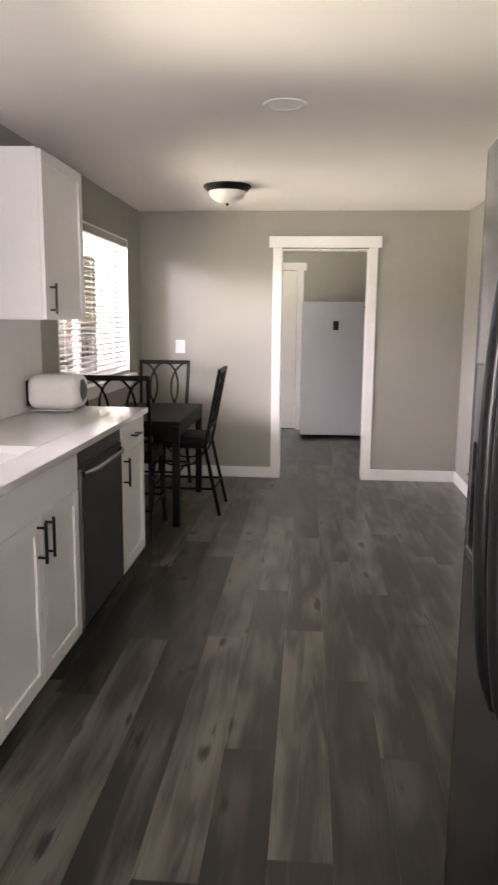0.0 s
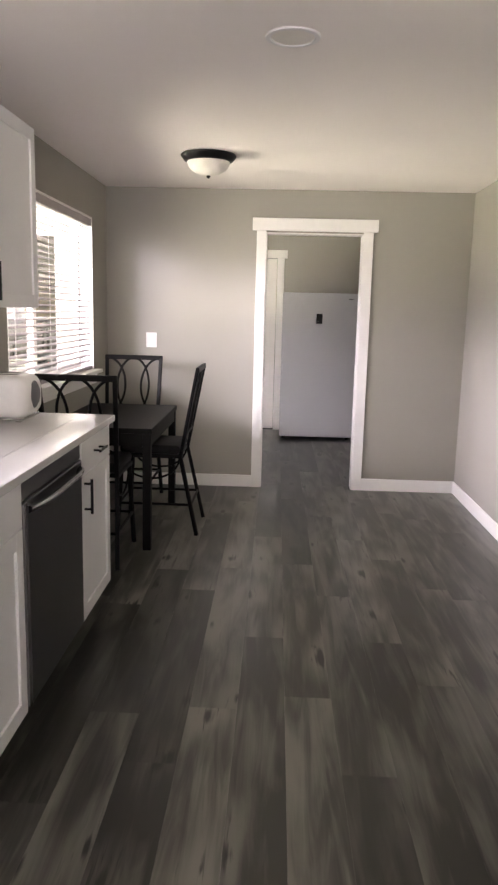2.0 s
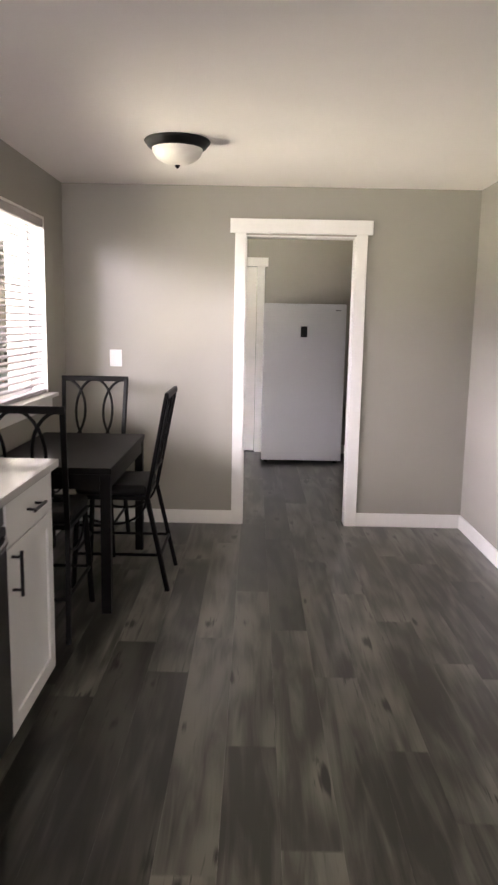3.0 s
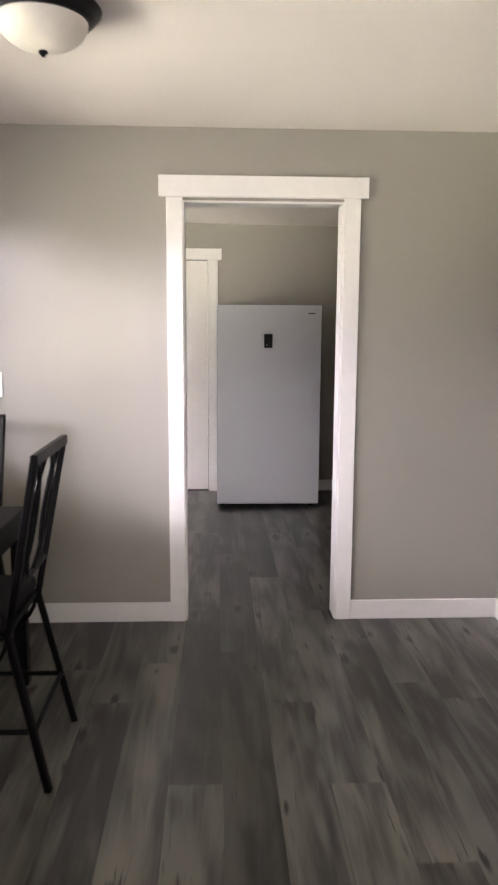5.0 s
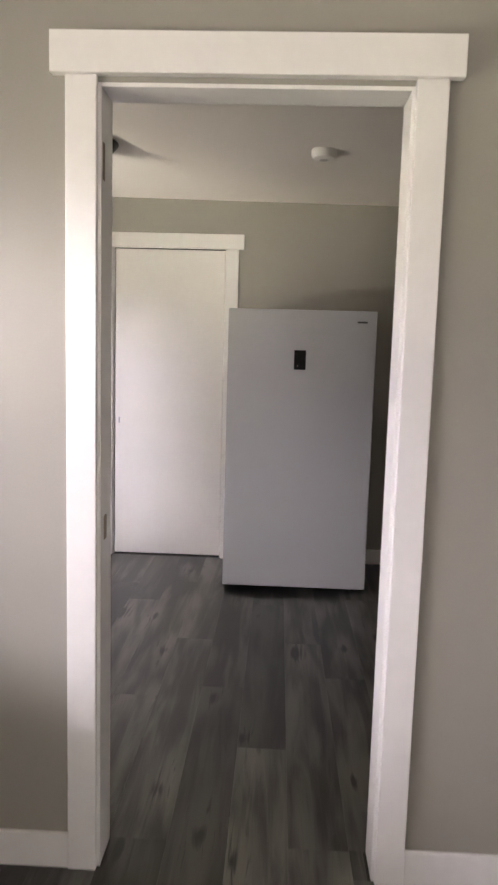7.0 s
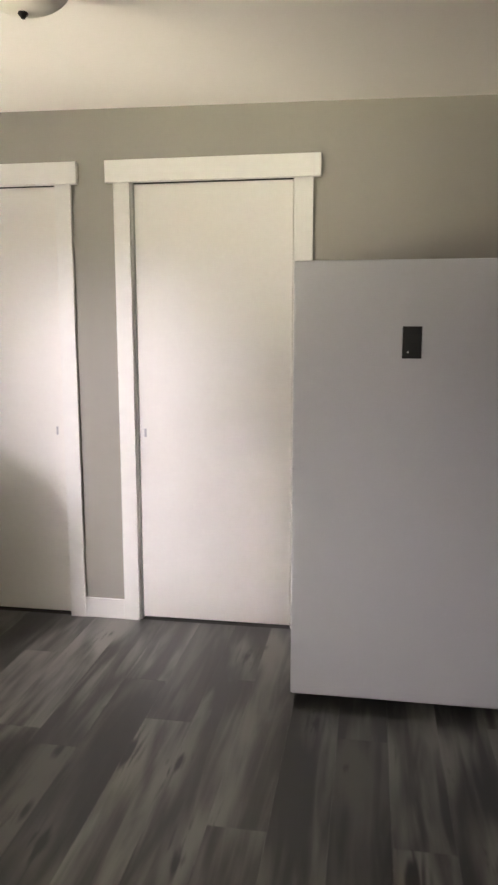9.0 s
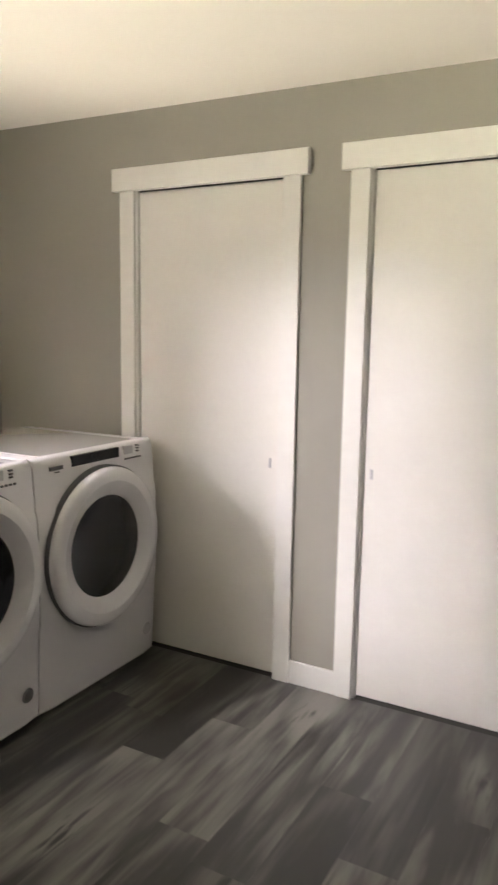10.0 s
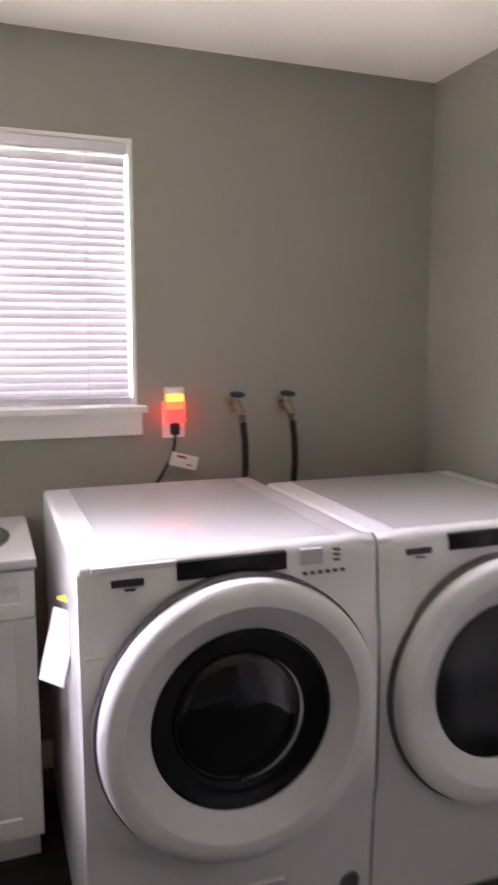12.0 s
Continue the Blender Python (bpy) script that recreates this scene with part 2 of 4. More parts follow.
class Shape:
    """One mesh under construction, in world metres."""

    def __init__(self):
        self.bm = bmesh.new()

    def _mark(self):
        return set(self.bm.verts)

    def _apply(self, before, m):
        if m is not None:
            for v in self.bm.verts:
                if v not in before:
                    v.co = m @ v.co

    def box(self, x0, x1, y0, y1, z0, z1, bevel=0.0, m=None, segs=2):
        before = self._mark()
        r = bmesh.ops.create_cube(self.bm, size=1)
        for v in r["verts"]:
            v.co = Vector(((x0, x1)[v.co.x > 0], (y0, y1)[v.co.y > 0], (z0, z1)[v.co.z > 0]))
        if bevel:
            edges = list({e for v in r["verts"] for e in v.link_edges})
            bmesh.ops.bevel(self.bm, geom=edges, offset=bevel, segments=segs, profile=0.5, affect="EDGES")
        self._apply(before, m)
        return self

    def cyl(self, c, axis, r, depth, segs=24, r2=None, bevel=0.0):
        """A cylinder centred on c, along the vector axis."""
        before = self._mark()
        q = Vector((0, 0, 1)).rotation_difference(Vector(axis)).to_matrix().to_4x4()
        res = bmesh.ops.create_cone(self.bm, cap_ends=True, segments=segs, radius1=r, radius2=r if r2 is None else r2, depth=depth)
        if bevel:
            caps = [e for e in {e for v in res["verts"] for e in v.link_edges} if abs(e.verts[0].co.z - e.verts[1].co.z) < 1e-6]
            bmesh.ops.bevel(self.bm, geom=caps, offset=bevel, segments=2, profile=0.5, affect="EDGES")
        self._apply(before, Matrix.Translation(c) @ q)
        return self

    def lathe(self, profile, c, axis, segs=48, squash=1.0):
        """Turns a profile of (radius, height) round an axis through c."""
        q = Vector((0, 0, 1)).rotation_difference(Vector(axis)).to_matrix().to_4x4()
        m = Matrix.Translation(c) @ q
        rings = []
        for r, h in profile:
            if r < 1e-6:
                rings.append([self.bm.verts.new(m @ Vector((0, 0, h)))])
            else:
                rings.append([self.bm.verts.new(m @ Vector((r * math.cos(2 * math.pi * k / segs), r * squash * math.sin(2 * math.pi * k / segs), h))) for k in range(segs)])
        for a, b in zip(rings, rings[1:]):
            for k in range(segs):
                quad = [a[k % len(a)], a[(k + 1) % len(a)], b[(k + 1) % len(b)], b[k % len(b)]]
                seen = list(dict.fromkeys(quad))
                if len(seen) > 2:
                    self.bm.faces.new(seen)
        return self

    def tube(self, pts, r, segs=10, flat=1.0, closed=False):
        """A round bar along the points."""
        pts = [Vector(p) for p in pts]
        rings = []
        n = len(pts)
        up = None
        for i, p in enumerate(pts):
            a, b = (pts[(i - 1) % n], pts[(i + 1) % n]) if closed else (pts[max(i - 1, 0)], pts[min(i + 1, n - 1)])
            t = (b - a).normalized()
            if up is None:
                up = t.orthogonal().normalized()
            up = (up - t * up.dot(t)).normalized()
            side = t.cross(up)
            rings.append([self.bm.verts.new(p + r * (math.cos(2 * math.pi * k / segs) * up + flat * math.sin(2 * math.pi * k / segs) * side)) for k in range(segs)])
        pairs = list(zip(rings, rings[1:])) + ([(rings[-1], rings[0])] if closed else [])
        for a, b in pairs:
            for k in range(segs):
                self.bm.faces.new((a[k], a[(k + 1) % segs], b[(k + 1) % segs], b[k]))
        if not closed:
            self.bm.faces.new(rings[0])
            self.bm.faces.new(rings[-1])
        return self

    def bar(self, a, b, w, h=None):
        """A square bar from a to b."""
        a, b = Vector(a), Vector(b)
        d = b - a
        q = d.to_track_quat("Z", "Y").to_matrix().to_4x4()
        return self.box(-w / 2, w / 2, -(h or w) / 2, (h or w) / 2, 0, d.length, min(w, h or w) * 0.15, Matrix.Translation(a) @ q, 1)


def thing(name, at, label, category, group="", kind=""):
    ob = new(name)
    ob.location = at
    ob.empty_display_size = 0.1
    return tagged(ob, label, category, group, kind)


def part(name, shape, mat, parent=None, smooth=False, label="", category="", group="", kind=""):
    """Turns a shape into an object: a part under its thing, or a thing of one mesh."""
    bm = shape.bm
    bmesh.ops.recalc_face_normals(bm, faces=bm.faces)
    if parent is not None:
        base, p = Vector((0, 0, 0)), parent
        while p is not None:
            base, p = base + Vector(p.location), p.parent
    else:
        cs = [v.co for v in bm.verts]
        base = Vector(((min(c.x for c in cs) + max(c.x for c in cs)) / 2, (min(c.y for c in cs) + max(c.y for c in cs)) / 2, min(c.z for c in cs)))
    bmesh.ops.translate(bm, verts=bm.verts, vec=-base)
    if smooth:
        for f in bm.faces:
            f.smooth = True
        for e in bm.edges:
            e.smooth = len(e.link_faces) < 2 or e.calc_face_angle(0) < radians(35)
    me = bpy.data.meshes.new(name)
    bm.to_mesh(me)
    bm.free()
    me.materials.append(mat)
    ob = new(name, me)
    if parent is not None:
        ob.parent = parent
    else:
        ob.location = base
    return tagged(ob, label, category, group, kind)


def structure(name, shape, mat, label, category):
    return part(name, shape, mat, None, False, label, category, "", "structure")


def arc(c, u, v, ru, rv, a0, a1, n=14):
    c, u, v = Vector(c), Vector(u), Vector(v)
    return [c + u * ru * math.cos(radians(a0 + (a1 - a0) * k / n)) + v * rv * math.sin(radians(a0 + (a1 - a0) * k / n)) for k in range(n + 1)]


# ---------------------------------------------------------------- shell of the place
T = 0.12


def wall_with_holes(name, axis, at, thick, lo, hi, top, holes, label):
    """An upright wall along x or y, from at to at + thick, with rectangular openings (lo, hi, bottom, top)."""
    s = Shape()
    cuts = sorted({lo, hi, *(h for o in holes for h in o[:2])})
    for a, b in zip(cuts, cuts[1:]):
        spans, z = [], 0.0
        for o in sorted((o for o in holes if o[0] < b - 1e-6 and o[1] > a + 1e-6), key=lambda o: o[2]):
            if o[2] > z + 1e-6:
                spans.append((z, o[2]))
            z = o[3]
        spans.append((z, top))
        for z0, z1 in spans:
            if axis == "y":
                s.box(*sorted((at, at + thick)), a, b, z0, z1)
            else:
                s.box(a, b, *sorted((at, at + thick)), z0, z1)
    bmesh.ops.remove_doubles(s.bm, verts=s.bm.verts, dist=1e-5)
    return structure(name, s, M_WALL, label, "wall")


D1 = (-0.143, 0.628)
D2 = (-0.80, -0.04)
D3 = (-1.885, -1.15)
DOOR_H = 2.065
wall_with_holes("wall_west", "y", XW, -0.2, YS - T, YN, CEIL + 0.1, [WIN, SWIN], "greige painted kitchen wall with two window openings")
wall_with_holes("wall_east", "y", XE, 0.14, YS - T, LYN + T, CEIL + 0.1, [], "greige painted plaster side wall of kitchen and laundry")
wall_with_holes("wall_south", "x", YS, -T, XW, XE, CEIL + 0.1, [ADDED_SOUTH_WIN], "greige painted end wall of the kitchen with an added window opening")
wall_with_holes("wall_between", "x", YN, T, LXW - 0.2, XE, CEIL + 0.1, [(*D1, 0, DOOR_H), ADDED_GARDEN_WIN], "greige painted partition wall with a cased doorway")
wall_with_holes("wall_laundry_west", "y", LXW, -0.2, LYS, LYN, CEIL + 0.1, [LWIN], "greige painted laundry wall with a window opening")
wall_with_holes("wall_laundry_north", "x", LYN, T, LXW - 0.2, XE, CEIL + 0.1, [(*D2, 0, DOOR_H + 0.022), (*D3, 0, DOOR_H + 0.022)], "greige painted laundry wall with two cased doorways")
structure("ceiling", Shape().box(XW, XE, YS, YN, CEIL, CEIL + 0.1), M_CEIL, "smooth off-white painted kitchen ceiling", "ceiling")
_c = Shape().box(LXW, LXE, LYS, LYN, CEIL - 0.02, CEIL + 0.1)
for v in _c.bm.verts:
    if v.co.x < 0 and v.co.z < CEIL:
        v.co.z = CEIL + 0.032  # the old ceiling sags towards the east
structure("ceiling_laundry", _c, M_CEIL, "smooth off-white painted laundry ceiling", "ceiling")
# glowing panel added outside to brighten the gaps between the blind slats
M_BACKDROP_GLOW = glow("backdrop_glow", (1.0, 0.88, 0.86), 0.85)
structure("backdrop", Shape().box(-60, -3.4, 55.0, 55.2, -0.4, 24), M_BACKDROP_GLOW, "pale glowing panel added in the distance to brighten the window view", "backdrop")
structure("ground", Shape().box(-120, 120, -120, 120, -0.45, -0.40), M_GRASS, "green lawn around the house", "lawn")


def floor_sheet():
    s = Shape()
    s.box(XW, XE, YS, YN, -0.06, -0.006)
    s.box(D1[0], D1[1], YN, LYS, -0.06, -0.006)
    s.box(LXW, LXE, LYS, LYN, -0.06, -0.006)
    s.box(D3[0], D3[1], LYN, LYN + T, -0.06, -0.006)
    s.box(D2[0], D2[1], LYN, LYN + T, -0.06, -0.006)
    return structure("floor", s, M_SUB, "dark grey wood-look vinyl plank floor", "floor")


floor_ob = floor_sheet()

# baseboards, with a small eased top edge
BH, BT = 0.10, 0.014


def baseboard(x0, x1, y0, y1):
    structure("baseboard", Shape().box(x0, x1, y0, y1, 0, BH, 0.003), M_TRIM, "white painted flat baseboard along the wall", "baseboard")


CAS = 0.073
baseboard(XW, D1[0] - CAS, YN - BT, YN)
baseboard(D1[1] + CAS, XE, YN - BT, YN)
baseboard(XE - BT, XE, 3.36, YN - BT)
baseboard(XW, XW + BT, 4.47, YN - BT)
baseboard(D3[1] + CAS, D2[0] - CAS, LYN - BT, LYN)
baseboard(D2[1] + CAS, LXE, LYN - BT, LYN)
baseboard(LXW, D3[0] - CAS, LYN - BT, LYN)
baseboard(LXE - BT, LXE, LYS + BT, LYN - BT)
baseboard(LXW, LXW + BT, 8.50, LYN - BT)
baseboard(LXW, D1[0] - CAS, LYS, LYS + BT)
baseboard(D1[1] + CAS, LXE, LYS, LYS + BT)


def casing(name, x0, x1, y, out, depth, label, head=DOOR_H):
    """A doorway's flat craftsman casing on the face y (out = -1 faces -y), with a jamb lining of the given depth."""
    ob = thing(name, ((x0 + x1) / 2, y, 0), label, "door frame", kind="structure")
    t = 0.018

    def face(a, b, z0, z1, proud, part_name):
        part(part_name, Shape().box(a, b, *sorted((y, y + out * proud)), z0, z1, 0.0025), M_TRIM, ob)

    face(x0 - CAS, x0 + 0.004, 0, DOOR_H + 0.012, t, "casing_leg")
    face(x1 - 0.004, x1 + CAS, 0, DOOR_H + 0.012, t, "casing_leg")
    face(x0 - CAS - 0.034, x1 + CAS + 0.034, DOOR_H + 0.012, DOOR_H + 0.108, t + 0.012, "head_casing")
    lo, hi = sorted((y - out * 0.001, y - out * depth))
    part("jamb", Shape().box(x0, x0 + 0.012, lo, hi, 0, head, 0.001), M_TRIM, ob)
    part("jamb", Shape().box(x1 - 0.012, x1, lo, hi, 0, head, 0.001), M_TRIM, ob)
    part("jamb_head", Shape().box(x0 + 0.012, x1 - 0.012, lo, hi, head - 0.010, head, 0.001), M_TRIM, ob)
    return ob


_d1 = casing("door_1", *D1, YN, -1, T - 0.002, "white painted flat-cased open doorway to the laundry")
part("strike_plate", Shape().box(D1[0] + 0.0115, D1[0] + 0.0135, YN + 0.035, YN + 0.062, 0.92, 0.985, 0.0004), M_BRASS, _d1, label="dull brass strike plate")
part("hinge_leaf", Shape().box(D1[0] + 0.0115, D1[0] + 0.0135, YN + 0.012, YN + 0.034, 1.84, 1.93, 0.0004), M_BRASS, _d1, label="old dark hinge leaf")
casing("door_frame_laundry_side", *D1, LYS, 1, 0.0015, "white painted casing round the doorway")


def slab_door(name, x0, x1, y, latch_x, label):
    ob = casing(name, x0, x1, y, -1, T - 0.002, label, DOOR_H + 0.022)
    part("door_leaf", Shape().box(x0 + 0.016, x1 - 0.016, y + 0.014, y + 0.052, 0.012, DOOR_H + 0.007, 0.002), M_DOOR, ob)
    s = Shape().box(latch_x - 0.005, latch_x + 0.005, y + 0.011, y + 0.0142, 0.915, 0.955, 0.001)
    part("recessed_pull", s, M_GREYPLASTIC, ob)
    part("track_slot", Shape().box(x0 + 0.016, x1 - 0.016, y + 0.003, y + 0.013, DOOR_H + 0.0072, DOOR_H + 0.0118), M_RUBBER, ob)
    part("threshold_gap", Shape().box(x0 + 0.02, x1 - 0.02, y + 0.035, y + T, 0.0, 0.008), M_RUBBER, ob)
    return ob


slab_door("door_2", *D2, LYN, D2[0] + 0.045, "closed white flush slab door in a white casing")
slab_door("door_3", *D3, LYN, D3[1] - 0.05, "closed white flush slab door in a white casing")

# ---------------------------------------------------------------- windows and blinds


def window(name, x, win, label, mullion=True, horn=0.058):
    """A white vinyl window set in a deep opening of a west wall whose room face is x."""
    y0, y1, z0, z1 = win
    ob = thing(name, (x, (y0 + y1) / 2, z0), label, "window", kind="structure")
    fx0, fx1, f = x - 0.15, x - 0.10, 0.045
    s = Shape()
    s.box(fx0, fx1, y0, y0 + f, z0, z1, 0.004).box(fx0, fx1, y1 - f, y1, z0, z1, 0.004)
    s.box(fx0, fx1, y0 + f, y1 - f, z1 - f, z1, 0.004).box(fx0, fx1, y0 + f, y1 - f, z0, z0 + f, 0.004)
    if mullion:
        ym = y0 + 0.42 * (y1 - y0)
        s.box(fx0 + 0.005, fx1 - 0.004, ym - 0.03, ym + 0.03, z0 + f, z1 - f, 0.004)
    part("frame", s, M_VINYL, ob)
    pane = part("pane", Shape().box(x - 0.130, x - 0.126, y0 + f, y1 - f, z0 + f, z1 - f), M_GLASS, ob)
    pane.visible_shadow = False
    # drywall-return liners and the stool and apron
    s = Shape()
    s.box(x - 0.10, x - 0.001, y0 + 0.0005, y0 + 0.012, z0, z1).box(x - 0.10, x - 0.001, y1 - 0.012, y1 - 0.0005, z0, z1).box(x - 0.10, x - 0.001, y0, y1, z1 - 0.012, z1 - 0.0005)
    part("return", s, M_TRIM, ob)
    part("sill", Shape().box(x - 0.10, x + 0.055, y0 - horn, y1 + horn, z0 - 0.022, z0 + 0.002, 0.004), M_TRIM, ob)
    part("apron", Shape().box(x + 0.0005, x + 0.018, y0 - horn / 2, y1 + horn / 2, z0 - 0.10, z0 - 0.0225, 0.003), M_TRIM, ob)
    return ob


def blind(x, win, pitch, tilt, label, width=0.05, mat=M_DIMMED_SLAT, rail=0.05):
    """A horizontal slat blind hung in an opening: head rail, slats on ladder cords, bottom rail."""
    y0, y1, z0, z1 = win[0] + 0.016, win[1] - 0.016, win[2], win[3] - 0.014
    ob = thing("window_blind", (x, (y0 + y1) / 2, z0), label, "blind")
    part("head_rail", Shape().box(x - 0.028, x + 0.028, y0, y1, z1 - rail, z1, 0.004), mat, ob)
    part("bottom_rail", Shape().box(x - 0.026, x + 0.026, y0, y1, z0 + 0.006, z0 + 0.030, 0.004), mat, ob)
    zs, z = [], z1 - rail - 0.02
    while z > z0 + 0.04:
        zs.append(z)
        z -= pitch
    s = Shape()
    h, c = width / 2, 0.0025
    prof = [(-h, 0.0), (-h / 2, c), (0, c * 1.3), (h / 2, c), (h, 0.0)]
    bm = s.bm
    lo = [bm.verts.new((u, y0 + 0.004, w)) for u, w in prof] + [bm.verts.new((u, y0 + 0.004, w - 0.0025)) for u, w in reversed(prof)]
    hi = [bm.verts.new(v.co + Vector((0, y1 - y0 - 0.008, 0))) for v in lo]
    n = len(lo)
    for k in range(n):
        bm.faces.new((lo[k], lo[(k + 1) % n], hi[(k + 1) % n], hi[k]))
    bm.faces.new(lo)
    bm.faces.new(hi)
    bmesh.ops.recalc_face_normals(bm, faces=bm.faces)
    bmesh.ops.translate(bm, verts=bm.verts, vec=(0, -(y0 + y1) / 2, 0))
    me = bpy.data.meshes.new("slat")
    bm.to_mesh(me)
    bm.free()
    me.materials.append(mat)
    rnd = random.Random(5)
    for z in zs:
        o = new("slat", me)
        o.parent = ob
        o.matrix_local = pose(0, 0, z - z0, rnd.uniform(-0.12, 0.12), tilt + rnd.uniform(-1.5, 1.5), 0)
    s = Shape()
    for y in (y0 + 0.14, (y0 + y1) / 2, y1 - 0.14):
        for dx in (-h, h):
            s.box(x + dx - 0.001, x + dx + 0.001, y - 0.0015, y + 0.0015, z0 + 0.02, z1 - 0.03)
    part("ladder_cord", s, M_PAPER, ob, kind="stuff")
    part("tilt_wand", Shape().cyl((x + 0.036, y0 + 0.09, z1 - 0.38), (0, 0, 1), 0.004, 0.66, 8), M_PLASTIC, ob)
    return ob


window("window_1", XW, WIN, "wide white vinyl window with a painted sill")
window("window_2", XW, SWIN, "white vinyl window above the kitchen sink")
window("window_3", LXW, LWIN, "white vinyl laundry window with a painted sill", False, 0.026)


def plain_window(name, opening, y, label):
    """A white-framed window in a wall along x; y is the frame's outer face."""
    x0, x1, z0, z1 = opening
    ob = thing(name, ((x0 + x1) / 2, y, z0), label, "window", kind="structure")
    s, f = Shape(), 0.04
    s.box(x0, x0 + f, y, y + 0.05, z0, z1, 0.003).box(x1 - f, x1, y, y + 0.05, z0, z1, 0.003)
    s.box(x0 + f, x1 - f, y, y + 0.05, z1 - f, z1, 0.003).box(x0 + f, x1 - f, y, y + 0.05, z0, z0 + f, 0.003)
    part("frame", s, M_VINYL, ob)
    pane = part("pane", Shape().box(x0 + f, x1 - f, y + 0.022, y + 0.026, z0 + f, z1 - f), M_GLASS, ob)
    pane.visible_shadow = False


plain_window("window_4", ADDED_GARDEN_WIN, YN + 0.03, "white-framed laundry window towards the garden, added unseen for the light")
plain_window("window_5", ADDED_SOUTH_WIN, YS - 0.09, "white-framed window added in the unseen end wall of the kitchen")
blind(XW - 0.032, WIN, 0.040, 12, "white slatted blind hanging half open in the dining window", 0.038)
blind(LXW - 0.034, LWIN, 0.0262, 62, "white slatted blind nearly closed in the laundry window", 0.034, M_MINISLAT, 0.034)

# ---------------------------------------------------------------- kitchen cabinets


def facing_x(x, y0, y1, z0, z1, out):
    """Matrix that lays a panel drawn in (u across, v up, w outward) on the plane x."""
    return lambda u0, u1, v0, v1, w0, w1: (*sorted((x + out * w0, x + out * w1)), y0 + u0, y0 + u1, z0 + v0, z0 + v1)


def shaker(s, x, y0, y1, z0, z1, out=1, rail=0.057):
    f = facing_x(x, y0, y1, z0, z1, out)
    w, h = y1 - y0, z1 - z0
    s.box(*f(0, rail, 0, h, 0, 0.02), 0.0015).box(*f(w - rail, w, 0, h, 0, 0.02), 0.0015)
    s.box(*f(rail, w - rail, 0, rail, 0, 0.0197), 0.0015).box(*f(rail, w - rail, h - rail, h, 0, 0.0197), 0.0015)
    s.box(*f(rail - 0.004, w - rail + 0.004, rail - 0.004, h - rail + 0.004, 0, 0.011))
    return s


def pull(x, a, b, out=1):
    """A black bar pull between two points (y, z) on the plane x."""
    s = Shape()
    (ya, za), (yb, zb) = a, b
    xb = x + out * 0.032
    d = Vector((0, yb - ya, zb - za)).normalized() * 0.02
    s.tube([(xb, ya - d.y, za - d.z), (xb, yb + d.y, zb + d.z)], 0.0062, 10)
    for y, z in (a, b):
        s.cyl(((x + xb) / 2, y, z), (1, 0, 0), 0.005, 0.034, 10)
    return s


CF = -0.845        # carcass front; doors stand 20 mm proud
TOE, CTOP = 0.115, 0.914


def base_cabinet(y0, y1, label, drawer=True, two=False, x_front=CF, x_back=XW, out=1, drawer_pull=True, side="hi", level_pull=False):
    ob = thing("base_cabinet", ((x_front + x_back) / 2, (y0 + y1) / 2, 0), label, "cabinet")
    s = Shape()
    s.box(*sorted((x_front, x_back + out * 0.004)), y0, y1, TOE, CTOP, 0.001)
    part("body", s, M_CAB, ob)
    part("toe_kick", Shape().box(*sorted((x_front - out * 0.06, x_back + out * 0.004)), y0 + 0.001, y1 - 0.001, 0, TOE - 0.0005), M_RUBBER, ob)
    zt = CTOP - 0.006
    zd = 0.755
    g = 0.002
    top = Shape()
    f = facing_x(x_front, y0 + g, y1 - g, zd + g, zt, out)
    top.box(*f(0, y1 - y0 - 2 * g, 0, zt - zd - g, 0, 0.02), 0.002)
    d = part("drawer_front", top, M_CAB, ob)
    if drawer_pull:
        ym, zm = (y0 + y1) / 2, (zd + zt) / 2
        part("handle", pull(x_front + out * 0.02, (ym - 0.045, zm), (ym + 0.045, zm), out), M_BLACK, d, True, "matt black bar handle")
    spans = [(y0, (y0 + y1) / 2), ((y0 + y1) / 2, y1)] if two else [(y0, y1)]
    for k, (a, b) in enumerate(spans):
        s = shaker(Shape(), x_front, a + g, b - g, TOE + 0.004, zd - g, out, min(0.057, (b - a) * 0.28))
        d = part("door", s, M_CAB, ob)
        hy = (b - 0.04 if (k == 0 and two) or (not two and side == "hi") else a + 0.04)
        ends = ((a + b) / 2 - 0.035, 0.60), ((a + b) / 2 + 0.035, 0.60)
        part("handle", pull(x_front + out * 0.02, *(ends if level_pull else ((hy, 0.61), (hy, 0.72))), out), M_BLACK, d, True, "matt black bar handle")
    return ob


DWY = (3.195, 3.905)
base_cabinet(DWY[1] + 0.002, 4.418, "white shaker base cabinet with a drawer and one door", side="lo")
base_cabinet(2.33, DWY[0] - 0.002, "white shaker sink base cabinet with two doors", two=True, drawer_pull=False)
base_cabinet(1.42, 2.328, "white shaker base cabinet with two doors", two=True, drawer_pull=True)


